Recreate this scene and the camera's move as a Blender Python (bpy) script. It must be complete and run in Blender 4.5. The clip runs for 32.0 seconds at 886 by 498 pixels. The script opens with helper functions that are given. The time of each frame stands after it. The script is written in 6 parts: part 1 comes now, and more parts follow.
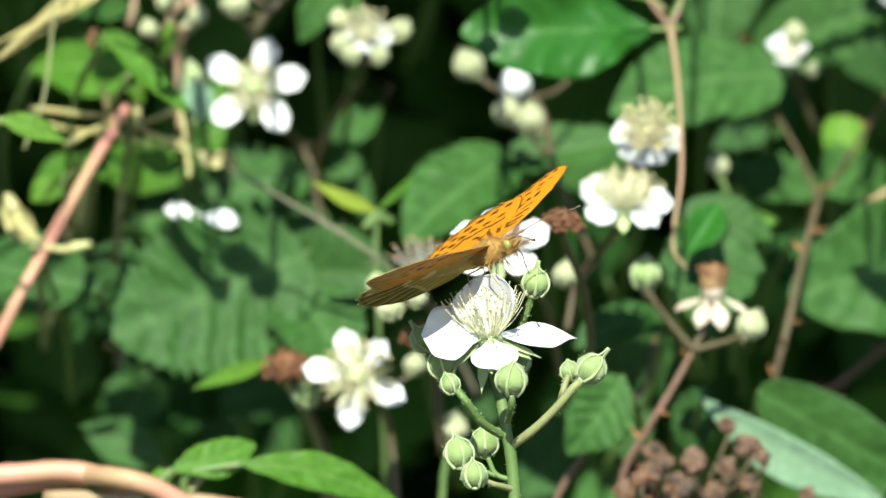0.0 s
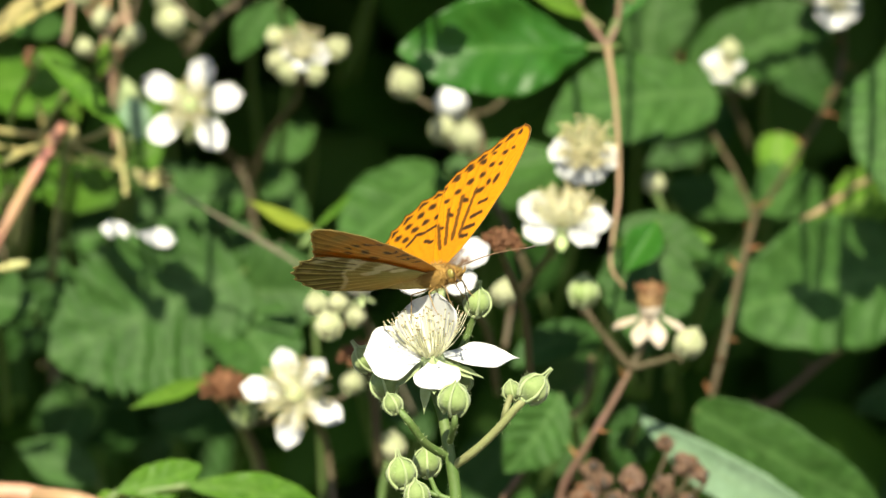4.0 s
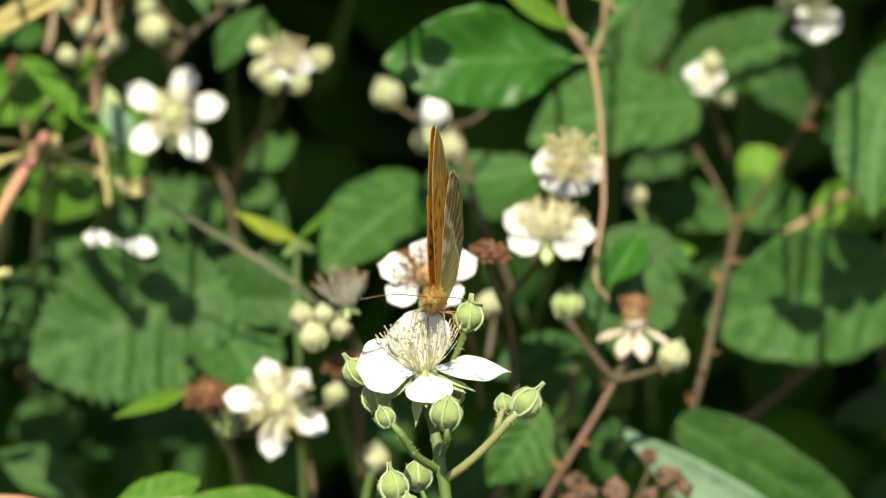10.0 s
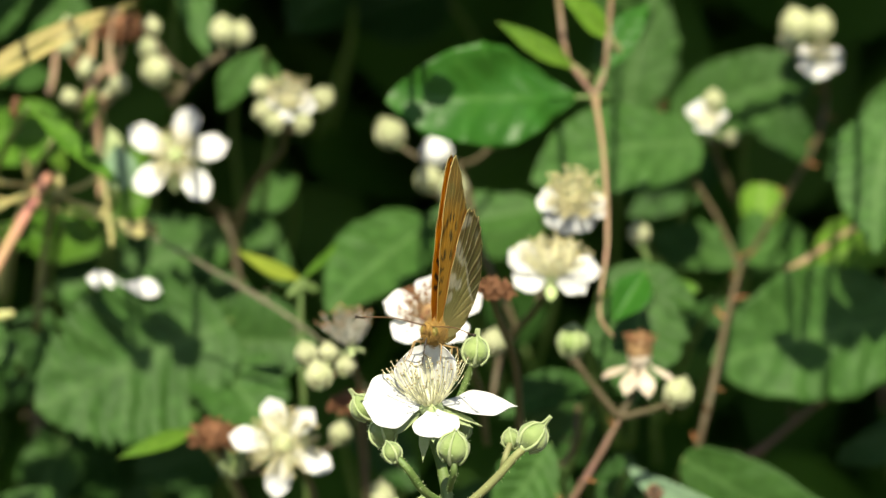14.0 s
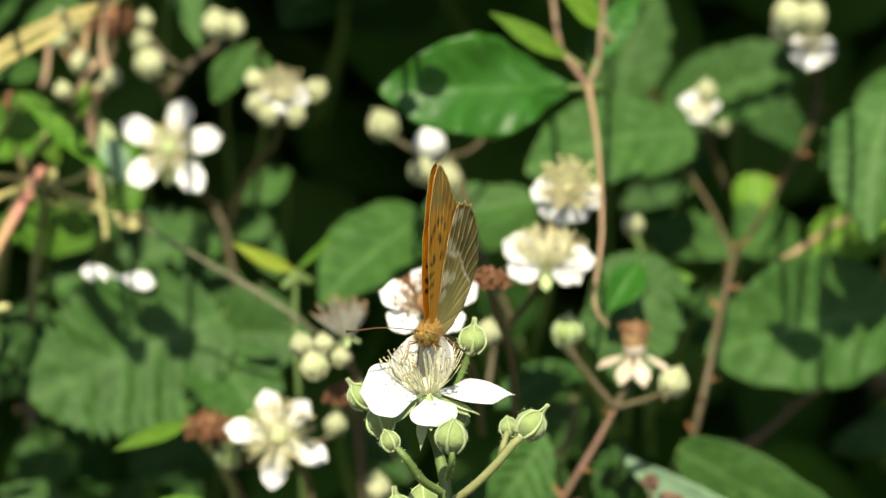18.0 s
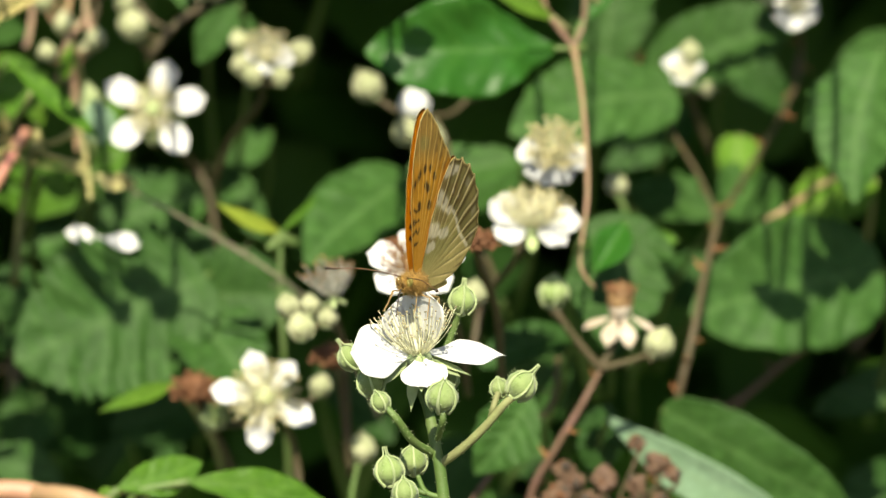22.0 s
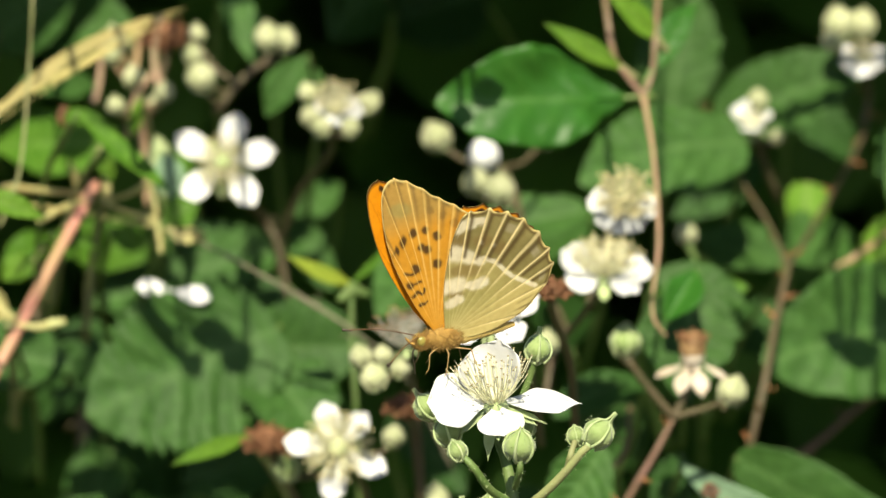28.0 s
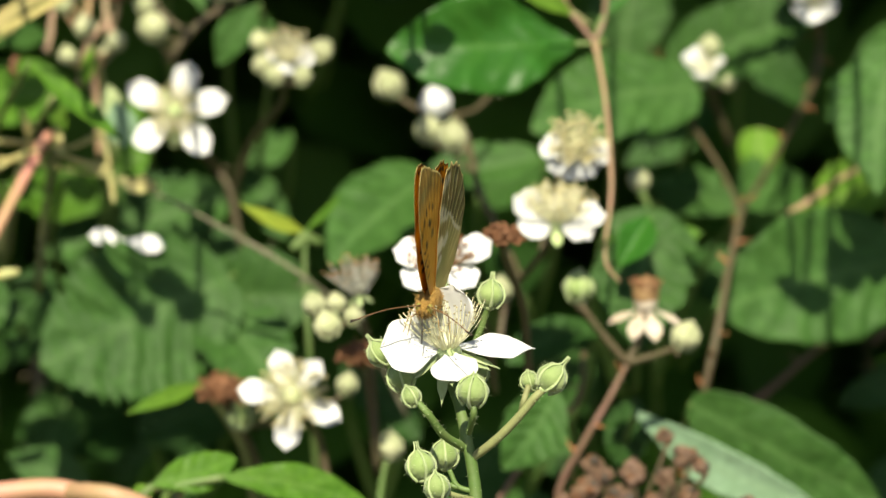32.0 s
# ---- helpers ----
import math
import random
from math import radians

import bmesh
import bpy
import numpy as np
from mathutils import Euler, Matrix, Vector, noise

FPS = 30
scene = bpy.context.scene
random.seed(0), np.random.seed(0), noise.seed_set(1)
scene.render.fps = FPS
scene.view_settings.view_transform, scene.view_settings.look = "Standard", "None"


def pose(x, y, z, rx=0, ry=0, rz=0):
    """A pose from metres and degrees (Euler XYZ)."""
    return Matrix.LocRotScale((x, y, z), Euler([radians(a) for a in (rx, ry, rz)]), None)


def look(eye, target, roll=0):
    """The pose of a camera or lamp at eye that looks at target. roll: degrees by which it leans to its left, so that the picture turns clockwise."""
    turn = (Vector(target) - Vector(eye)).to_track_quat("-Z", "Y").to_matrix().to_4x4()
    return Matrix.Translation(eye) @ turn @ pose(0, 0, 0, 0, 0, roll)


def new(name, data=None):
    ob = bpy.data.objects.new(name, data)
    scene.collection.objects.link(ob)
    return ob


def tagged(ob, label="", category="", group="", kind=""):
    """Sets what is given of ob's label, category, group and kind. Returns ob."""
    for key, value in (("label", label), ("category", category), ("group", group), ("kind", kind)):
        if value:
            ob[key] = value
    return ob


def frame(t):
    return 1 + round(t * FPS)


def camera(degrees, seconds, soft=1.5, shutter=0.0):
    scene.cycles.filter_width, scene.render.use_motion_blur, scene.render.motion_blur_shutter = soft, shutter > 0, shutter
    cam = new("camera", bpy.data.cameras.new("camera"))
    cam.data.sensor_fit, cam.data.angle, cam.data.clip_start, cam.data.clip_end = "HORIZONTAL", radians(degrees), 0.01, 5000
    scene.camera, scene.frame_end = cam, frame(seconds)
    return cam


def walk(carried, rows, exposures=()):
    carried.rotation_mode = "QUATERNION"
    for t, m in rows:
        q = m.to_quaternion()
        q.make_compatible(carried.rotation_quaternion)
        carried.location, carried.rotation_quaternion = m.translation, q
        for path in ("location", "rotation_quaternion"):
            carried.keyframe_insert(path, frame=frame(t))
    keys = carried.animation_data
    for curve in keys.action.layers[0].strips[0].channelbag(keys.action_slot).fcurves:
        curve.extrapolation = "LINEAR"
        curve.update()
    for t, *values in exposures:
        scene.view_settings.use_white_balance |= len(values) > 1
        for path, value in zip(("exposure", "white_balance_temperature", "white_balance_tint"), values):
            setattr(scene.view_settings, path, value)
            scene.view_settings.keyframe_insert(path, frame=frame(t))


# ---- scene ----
cam = camera(8.0, 32.0, soft=1.5)
AIM = Vector((0.0, 0.0, 0.85))
REACH, TILT = 1.5, radians(15)
AHEAD = Vector((0, math.cos(TILT), -math.sin(TILT)))
RIGHT, UP = Vector((1, 0, 0)), Vector((0, math.sin(TILT), math.cos(TILT)))
EYE = AIM - REACH * AHEAD

# a hand-held path: seconds, sway right and up in mm, aim left and up in degrees, lean
SWAY = [
    (0.0, 26.3, 1.1, 0.369, -0.283, 0.09),
    (0.5, 25.7, 0.7, 0.344, -0.315, 0.13),
    (1.0, 25.7, 1.3, 0.323, -0.289, 0.06),
    (1.5, 25.3, 1.4, 0.333, -0.445, 0.17),
    (2.0, 23.9, 1.8, 0.447, -0.461, 0.23),
    (2.5, 22.4, 2.0, 0.141, -0.319, 0.31),
    (3.0, 20.1, 2.6, -0.073, -0.208, 0.16),
    (3.5, 19.1, 3.1, -0.147, -0.134, 0.10),
    (5.5, 17.9, 5.0, -0.143, -0.024, 0.08),
    (6.0, 17.5, 5.7, -0.011, 0.024, 0.07),
    (6.5, 16.4, 6.5, 0.089, -0.006, 0.02),
    (7.0, 15.8, 6.6, 0.053, 0.009, 0.17),
    (7.5, 14.2, 6.7, -0.011, -0.053, 0.28),
    (8.0, 10.8, 6.7, -0.030, -0.038, 0.46),
    (8.5, 7.9, 7.2, -0.041, -0.005, 0.41),
    (9.0, 6.1, 8.1, -0.167, -0.022, 0.34),
    (9.5, 5.2, 8.1, -0.211, -0.041, 0.23),
    (10.0, 4.3, 6.8, -0.219, 0.021, 0.57),
    (10.5, 3.0, 5.1, -0.149, 0.216, 0.35),
    (11.0, 3.2, 3.0, -0.205, 0.341, 0.51),
    (11.5, 3.9, 1.7, -0.178, 0.233, 0.24),
    (12.0, 4.0, 2.7, -0.192, 0.143, 0.37),
    (12.5, 3.4, 3.8, -0.181, 0.158, 0.30),
    (13.0, 2.0, 3.8, -0.225, 0.217, 0.30),
    (13.5, 1.5, 2.8, -0.205, 0.296, 0.27),
    (14.0, 1.4, 1.1, -0.164, 0.336, 0.23),
    (14.5, 1.2, 1.2, -0.179, 0.204, 0.08),
    (16.5, -4.9, -2.6, 0.107, 0.047, 0.21),
    (17.0, -2.7, -2.2, -0.042, 0.159, 0.25),
    (17.5, -1.1, -2.2, -0.205, 0.236, 0.09),
    (18.0, -2.1, -2.4, -0.194, 0.234, -0.02),
    (18.5, -4.2, -2.9, -0.147, 0.169, 0.20),
    (19.0, -6.1, -3.9, -0.109, 0.008, 0.07),
    (19.5, -7.2, -4.1, -0.089, -0.118, 0.11),
    (20.0, -7.3, -3.8, -0.138, -0.260, 0.04),
    (20.5, -6.5, -2.9, -0.202, -0.493, -0.05),
    (21.0, -5.2, -2.2, -0.381, -0.527, 0.10),
    (21.5, -6.5, -2.2, -0.435, -0.352, 0.07),
    (22.0, -10.1, -2.9, -0.281, -0.121, 0.06),
    (22.5, -13.0, -3.8, -0.181, 0.107, 0.14),
    (23.0, -13.9, -3.8, -0.134, 0.060, 0.02),
    (23.5, -13.4, -2.2, -0.197, 0.036, -0.31),
    (24.0, -12.8, -1.0, -0.208, 0.045, -0.31),
    (24.5, -13.9, -1.2, -0.090, 0.100, -0.24),
    (25.0, -17.1, -1.7, 0.216, 0.163, -0.28),
    (25.5, -18.7, -1.5, 0.324, 0.217, -0.18),
    (27.5, -16.2, -3.4, 0.259, 0.227, -0.38),
    (28.0, -16.7, -4.7, 0.399, 0.325, -0.38),
    (28.5, -17.6, -6.3, 0.588, 0.412, -0.38),
    (29.0, -17.3, -6.5, 0.611, 0.424, -0.40),
    (29.5, -16.5, -5.2, 0.493, 0.195, -0.63),
    (30.0, -14.6, -5.0, 0.269, 0.007, -0.78),
    (30.5, -14.0, -6.0, 0.171, -0.227, -0.87),
    (31.0, -15.6, -6.4, 0.208, -0.272, -0.83),
    (31.5, -16.3, -6.7, 0.043, -0.182, -0.82),
    (32.0, -16.1, -7.4, -0.026, -0.172, -0.76),
]


def stance(right, up, left, high, lean):
    eye = EYE + (RIGHT * right + UP * up) / 1000
    m = look(eye, AIM)
    return m @ pose(0, 0, 0, 0, left, 0) @ pose(0, 0, 0, high, 0, 0) @ pose(0, 0, 0, 0, 0, lean)


cam.data.dof.use_dof = True
cam.data.dof.focus_distance, cam.data.dof.aperture_fstop = REACH, 17.0
EXPOSURE = 0.6
walk(cam, [(t, stance(a, b, c, d, e)) for t, a, b, c, d, e in SWAY], [(0.0, EXPOSURE + 0.36, 6000, 5), (2.0, EXPOSURE + 0.34, 6050, 5), (3.0, EXPOSURE + 0.30, 6800, 8), (6.0, EXPOSURE + 0.08, 7050, 9), (32.0, EXPOSURE + 0.08, 7050, 9)])

# ---- light: a high summer sun from behind the camera, and a clear sky ----
SUN_HIGH, SUN_TURN = radians(52), radians(-3)
world = bpy.data.worlds.new("sky")
scene.world = world
world.use_nodes = True
sky = world.node_tree.nodes.new("ShaderNodeTexSky")
sky.sky_type, sky.sun_disc = "NISHITA", False
sky.sun_elevation, sky.sun_rotation = SUN_HIGH, radians(180) - SUN_TURN
world.node_tree.links.new(sky.outputs[0], world.node_tree.nodes["Background"].inputs[0])
world.node_tree.nodes["Background"].inputs[1].default_value = 0.08
sun = new("sun", bpy.data.lights.new("sun", "SUN"))
sun.data.energy, sun.data.angle, sun.data.color = 5.4, radians(0.5), (1.0, 0.95, 0.79)
to_sun = Vector((math.sin(SUN_TURN) * math.cos(SUN_HIGH), -math.cos(SUN_TURN) * math.cos(SUN_HIGH), math.sin(SUN_HIGH)))
sun.matrix_basis = look(AIM + 5 * to_sun, AIM)


# ---- places: mm across and up at the flower's distance, and mm behind it ----
def at(x, z, behind):
    far = 1 + behind / (REACH * 1000)
    return AIM + (RIGHT * x + UP * z) * far / 1000 + AHEAD * behind / 1000


# ---- materials ----
def material(name, colour, second, rough=0.5, scale=300.0, detail_scale=2500.0, bump=0.15, through_light=0.0, sheen=0.0,
             vein=None, vein_amount=0.5, painted=False, spec=0.5, flecks=0.0):
    m = bpy.data.materials.new(name)
    m.use_nodes = True
    n, link = m.node_tree.nodes, m.node_tree.links.new
    bsdf, out = n["Principled BSDF"], n["Material Output"]
    bsdf.inputs["Roughness"].default_value = rough
    bsdf.inputs["Specular IOR Level"].default_value = spec
    bsdf.inputs["Sheen Weight"].default_value = sheen
    co = n.new("ShaderNodeTexCoord")
    big, small = n.new("ShaderNodeTexNoise"), n.new("ShaderNodeTexNoise")
    big.inputs["Scale"].default_value, small.inputs["Scale"].default_value = scale, detail_scale
    big.inputs["Detail"].default_value = 4.0
    for t in (big, small):
        link(co.outputs["Object"], t.inputs["Vector"])
    ramp = n.new("ShaderNodeMapRange")
    ramp.inputs["From Min"].default_value, ramp.inputs["From Max"].default_value = 0.3, 0.7
    link(big.outputs[0], ramp.inputs["Value"])
    mix = n.new("ShaderNodeMix")
    mix.data_type = "RGBA"
    mix.inputs[6].default_value, mix.inputs[7].default_value = (*colour, 1), (*second, 1)
    link(ramp.outputs[0], mix.inputs[0])
    colour_out = mix.outputs[2]
    if flecks:
        fine = n.new("ShaderNodeTexNoise")
        fine.inputs["Scale"].default_value, fine.inputs["Detail"].default_value = scale * 6, 3.0
        link(co.outputs["Object"], fine.inputs["Vector"])
        cut = n.new("ShaderNodeMapRange")
        cut.inputs["From Min"].default_value, cut.inputs["From Max"].default_value = 0.48, 0.72
        cut.inputs["To Max"].default_value = flecks
        link(fine.outputs[0], cut.inputs["Value"])
        fm = n.new("ShaderNodeMix")
        fm.data_type = "RGBA"
        link(cut.outputs[0], fm.inputs[0])
        link(colour_out, fm.inputs[6])
        fm.inputs[7].default_value = (*(min(1.0, 2.0 * c + 0.004) for c in colour), 1)
        colour_out = fm.outputs[2]
    if painted:
        attr = n.new("ShaderNodeAttribute")
        attr.attribute_name = "pattern"
        grain = n.new("ShaderNodeMix")
        grain.data_type, grain.blend_type = "RGBA", "MULTIPLY"
        grain.inputs[0].default_value = 1.0
        link(attr.outputs["Color"], grain.inputs[6])
        link(mix.outputs[2], grain.inputs[7])
        colour_out = grain.outputs[2]
    if vein:
        attr = n.new("ShaderNodeAttribute")
        attr.attribute_name = "vein"
        vm = n.new("ShaderNodeMix")
        vm.data_type = "RGBA"
        scaled = n.new("ShaderNodeMath")
        scaled.operation = "MULTIPLY"
        scaled.inputs[1].default_value = vein_amount
        link(attr.outputs["Fac"], scaled.inputs[0])
        link(scaled.outputs[0], vm.inputs[0])
        link(colour_out, vm.inputs[6])
        vm.inputs[7].default_value = (*vein, 1)
        colour_out = vm.outputs[2]
    info = n.new("ShaderNodeObjectInfo")
    hsv = n.new("ShaderNodeHueSaturation")
    val = n.new("ShaderNodeMapRange")
    val.inputs["To Min"].default_value, val.inputs["To Max"].default_value = (0.96, 1.04) if painted else (0.85, 1.15)
    link(info.outputs["Random"], val.inputs["Value"])
    link(val.outputs[0], hsv.inputs["Value"])
    link(colour_out, hsv.inputs["Color"])
    colour_out = hsv.outputs[0]
    link(colour_out, bsdf.inputs["Base Color"])
    b = n.new("ShaderNodeBump")
    b.inputs["Strength"].default_value, b.inputs["Distance"].default_value = bump, 0.0004
    link(small.outputs[0], b.inputs["Height"])
    link(b.outputs[0], bsdf.inputs["Normal"])
    if through_light:
        tr = n.new("ShaderNodeBsdfTranslucent")
        sh = n.new("ShaderNodeMixShader")
        sh.inputs[0].default_value = through_light
        link(colour_out, tr.inputs["Color"])
        link(bsdf.outputs[0], sh.inputs[1])
        link(tr.outputs[0], sh.inputs[2])
        link(sh.outputs[0], out.inputs["Surface"])
    return m


LEAF = material("bramble leaf", (0.040, 0.102, 0.021), (0.024, 0.074, 0.012), 0.55, 45, 1500, 0.6, 0.2, spec=0.2, vein=(0.095, 0.19, 0.055), vein_amount=0.5, flecks=0.4)
# Darker copy of LEAF; shade deeper in the hedge is put into its colour
LEAF_DARK = material("shade-dark leaf", (0.028, 0.080, 0.016), (0.018, 0.058, 0.009), 0.55, 60, 1500, 0.5, 0.2, spec=0.2, vein=(0.06, 0.13, 0.035), vein_amount=0.45, flecks=0.4)
LEAF_GLOSS = material("glossy leaf", (0.020, 0.098, 0.010), (0.035, 0.135, 0.016), 0.42, 30, 900, 0.3, 0.25, spec=0.25, vein=(0.07, 0.2, 0.03), vein_amount=0.5, flecks=0.3)
LEAF_LIME = material("young leaf", (0.115, 0.235, 0.022), (0.075, 0.185, 0.016), 0.5, 80, 1200, 0.2, 0.35, spec=0.2, vein=(0.22, 0.33, 0.07), vein_amount=0.4, flecks=0.3)
LEAF_YELLOW = material("yellow-green young leaf", (0.24, 0.30, 0.035), (0.17, 0.25, 0.025), 0.5, 80, 1200, 0.2, 0.35, spec=0.2, vein=(0.34, 0.38, 0.09), vein_amount=0.4, flecks=0.2)
LEAF_PALE = material("leaf underside", (0.22, 0.34, 0.22), (0.17, 0.29, 0.165), 0.65, 80, 1500, 0.3, 0.2, spec=0.12, vein=(0.26, 0.38, 0.2), vein_amount=0.3, flecks=0.2)
PETAL = material("white petal", (0.78, 0.79, 0.78), (0.69, 0.70, 0.69), 0.55, 150, 1200, 0.2, 0.25)
PETAL_GREY = material("fading petal", (0.60, 0.60, 0.52), (0.48, 0.48, 0.40), 0.6, 150, 1200, 0.15, 0.3)
STAMEN = material("pale stamen", (0.86, 0.86, 0.66), (0.80, 0.78, 0.52), 0.5, 400, 2000, 0.05, 0.25)
ANTHER = material("anther", (0.55, 0.50, 0.26), (0.34, 0.29, 0.14), 0.6, 900, 3000, 0.1)
ANTHER_DARK = material("ripe anther", (0.20, 0.17, 0.10), (0.42, 0.37, 0.19), 0.6, 900, 3000, 0.1)
DRIED = material("dried stamen", (0.34, 0.22, 0.10), (0.22, 0.12, 0.05), 0.7, 500, 2500, 0.2)
BUD = material("downy bud", (0.165, 0.25, 0.066), (0.26, 0.335, 0.125), 0.75, 260, 3500, 0.5, 0.05, sheen=0.3)
BUD_PALE = material("opening bud", (0.44, 0.45, 0.27), (0.31, 0.35, 0.17), 0.7, 200, 3000, 0.4, 0.1, sheen=0.2)
SEPAL = material("downy sepal", (0.44, 0.52, 0.27), (0.32, 0.42, 0.17), 0.75, 300, 3500, 0.5, 0.1, sheen=0.2)
SEPAL_WHITE = material("pale sepal", (0.66, 0.60, 0.50), (0.50, 0.38, 0.27), 0.7, 300, 3000, 0.3, 0.1)
STEM = material("green stem", (0.075, 0.15, 0.028), (0.115, 0.165, 0.05), 0.55, 200, 2500, 0.4)
STEM_PALE = material("pale stem", (0.25, 0.28, 0.11), (0.20, 0.20, 0.09), 0.6, 200, 2500, 0.4)
STEM_BROWN = material("olive-brown cane", (0.092, 0.066, 0.036), (0.070, 0.062, 0.026), 0.6, 120, 1800, 0.5)
STEM_RED = material("reddish stalk", (0.18, 0.10, 0.075), (0.13, 0.082, 0.045), 0.6, 150, 1800, 0.4)
STEM_GREY = material("dead twig", (0.20, 0.18, 0.12), (0.13, 0.12, 0.075), 0.8, 150, 1800, 0.6)
STEM_PINK = material("pink stem", (0.36, 0.20, 0.135), (0.28, 0.235, 0.11), 0.5, 60, 1500, 0.3)
VINE = material("pink vine", (0.50, 0.20, 0.165), (0.36, 0.24, 0.12), 0.5, 40, 1200, 0.4)
STEM_PURPLE = material("purple-brown shoot", (0.17, 0.085, 0.065), (0.15, 0.13, 0.06), 0.5, 60, 1500, 0.3)
PRICKLE = material("red prickle", (0.36, 0.12, 0.05), (0.30, 0.17, 0.07), 0.5, 300, 2500, 0.2)
BRACT = material("withered bract", (0.46, 0.27, 0.19), (0.38, 0.30, 0.18), 0.6, 120, 1500, 0.3, 0.15)
LEAF_MID = material("fresh leaf", (0.075, 0.175, 0.014), (0.040, 0.125, 0.010), 0.5, 80, 1200, 0.3, 0.35, spec=0.2, vein=(0.14, 0.26, 0.05), vein_amount=0.5, flecks=0.3)
STRAW = material("straw blade", (0.46, 0.38, 0.15), (0.34, 0.31, 0.11), 0.6, 90, 1500, 0.3, 0.2)
YELLOW = material("honeysuckle tube", (0.58, 0.48, 0.20), (0.50, 0.52, 0.22), 0.5, 120, 1500, 0.2, 0.25)
BROWN = material("dried fruit", (0.22, 0.095, 0.04), (0.11, 0.05, 0.022), 0.8, 220, 2500, 0.7)
BERRY = material("dry berry", (0.065, 0.036, 0.024), (0.21, 0.125, 0.07), 0.75, 180, 2500, 0.6)
SOIL = material("soil", (0.06, 0.045, 0.028), (0.04, 0.03, 0.018), 0.95, 3, 40, 0.8)
THICKET = material("thicket leaf", (0.07, 0.17, 0.022), (0.045, 0.12, 0.014), 0.6, 12, 500, 0.3, 0.2, spec=0.15)
WING_UPPER = material("wing upper", (1.0, 1.0, 1.0), (0.86, 0.84, 0.8), 0.65, 700, 5000, 0.25, 0.26, painted=True, spec=0.2)
WING_UNDER = material("wing under", (1.0, 1.0, 1.0), (0.88, 0.86, 0.82), 0.55, 700, 5000, 0.25, 0.26, painted=True, spec=0.3)
FUR = material("tawny fur", (0.40, 0.24, 0.055), (0.30, 0.17, 0.035), 0.85, 700, 3500, 0.5, sheen=0.05)
FUR_PALE = material("pale fur", (0.66, 0.48, 0.15), (0.52, 0.36, 0.09), 0.85, 700, 3500, 1.0, sheen=0.05)
EYE_MAT = material("compound eye", (0.30, 0.27, 0.06), (0.2, 0.17, 0.04), 0.3, 900, 6000, 0.2)
ANTENNA = material("antenna", (0.16, 0.08, 0.03), (0.1, 0.05, 0.02), 0.5, 900, 4000, 0.1)
LEG = material("butterfly leg", (0.34, 0.22, 0.08), (0.22, 0.14, 0.05), 0.6, 900, 4000, 0.2)
DARK = material("antenna club", (0.03, 0.022, 0.015), (0.05, 0.035, 0.02), 0.5, 900, 4000, 0.1)


# ---- mesh helpers ----
def part(name, bm, mat, parent=None, label="", smooth=True):
    me = bpy.data.meshes.new(name)
    bm.to_mesh(me)
    bm.free()
    for m in mat if isinstance(mat, (list, tuple)) else [mat]:
        me.materials.append(m)
    if smooth:
        me.shade_smooth()
    ob = new(name, me)
    if parent:
        ob.parent = parent
    return tagged(ob, label)


def thing(name, place, label, category, group=""):
    ob = new(name)
    ob.empty_display_size = 0.01
    ob.matrix_basis = place if isinstance(place, Matrix) else Matrix.Translation(place)
    return tagged(ob, label, category, group)


def frame_of(origin, along, facing):
    """A pose whose y runs along, and whose z faces as near as may be to facing."""
    y = Vector(along).normalized()
    x = y.cross(Vector(facing)).normalized()
    z = x.cross(y)
    m = Matrix((x, y, z)).transposed().to_4x4()
    m.translation = origin
    return m


def up_frame(origin, axis, spin=0.0):
    """A pose whose z is axis; turn 0 about it is up or away, and turns go to the left as seen from its tip."""
    z = Vector(axis).normalized()
    x = Vector((1, 0, 0)) - z * z.x
    x = Vector((0, 1, 0)) if x.length < 0.05 else x.normalized()
    m = Matrix((x, z.cross(x), z)).transposed().to_4x4()
    m.translation = origin
    return m @ Matrix.Rotation(spin, 4, "Z")


def smooth_line(pts, steps=6):
    pts = [Vector(p) for p in pts]
    if len(pts) == 2:
        return [pts[0].lerp(pts[1], i / steps) for i in range(steps + 1)]
    ext = [2 * pts[0] - pts[1], *pts, 2 * pts[-1] - pts[-2]]
    out = []
    for a, b, c, d in zip(ext, ext[1:], ext[2:], ext[3:]):
        for i in range(steps):
            t = i / steps
            out.append(0.5 * (2 * b + (c - a) * t + (2 * a - 5 * b + 4 * c - d) * t * t + (3 * b - a - 3 * c + d) * t ** 3))
    return [*out, pts[-1]]


def tube(bm, pts, r0, r1=None, sides=8, steps=6, wobble=0.0, swell=()):
    """A round stem through pts, tapering from r0 to r1; swell: (where, how much) nodes."""
    line = smooth_line(pts, steps)
    r1 = r0 if r1 is None else r1
    rings, prev = [], None
    for i, p in enumerate(line):
        t = i / (len(line) - 1)
        way = (line[min(i + 1, len(line) - 1)] - line[max(i - 1, 0)]).normalized()
        side = way.orthogonal().normalized() if prev is None else (prev - way * prev.dot(way)).normalized()
        prev = side
        other = way.cross(side)
        r = r0 + (r1 - r0) * t
        for where, much in swell:
            r *= 1 + much * math.exp(-((t - where) / 0.04) ** 2)
        rings.append([])
        for k in range(sides):
            a = 2 * math.pi * k / sides
            rr = r * (1 + wobble * noise.noise(p * 400 + Vector((k, 0, 0))))
            rings[-1].append(bm.verts.new(p + side * (rr * math.cos(a)) + other * (rr * math.sin(a))))
    for a, b in zip(rings, rings[1:]):
        for k in range(sides):
            bm.faces.new((a[k], a[(k + 1) % sides], b[(k + 1) % sides], b[k]))
    bm.faces.new(rings[0][::-1])
    bm.faces.new(rings[-1])
    return bm


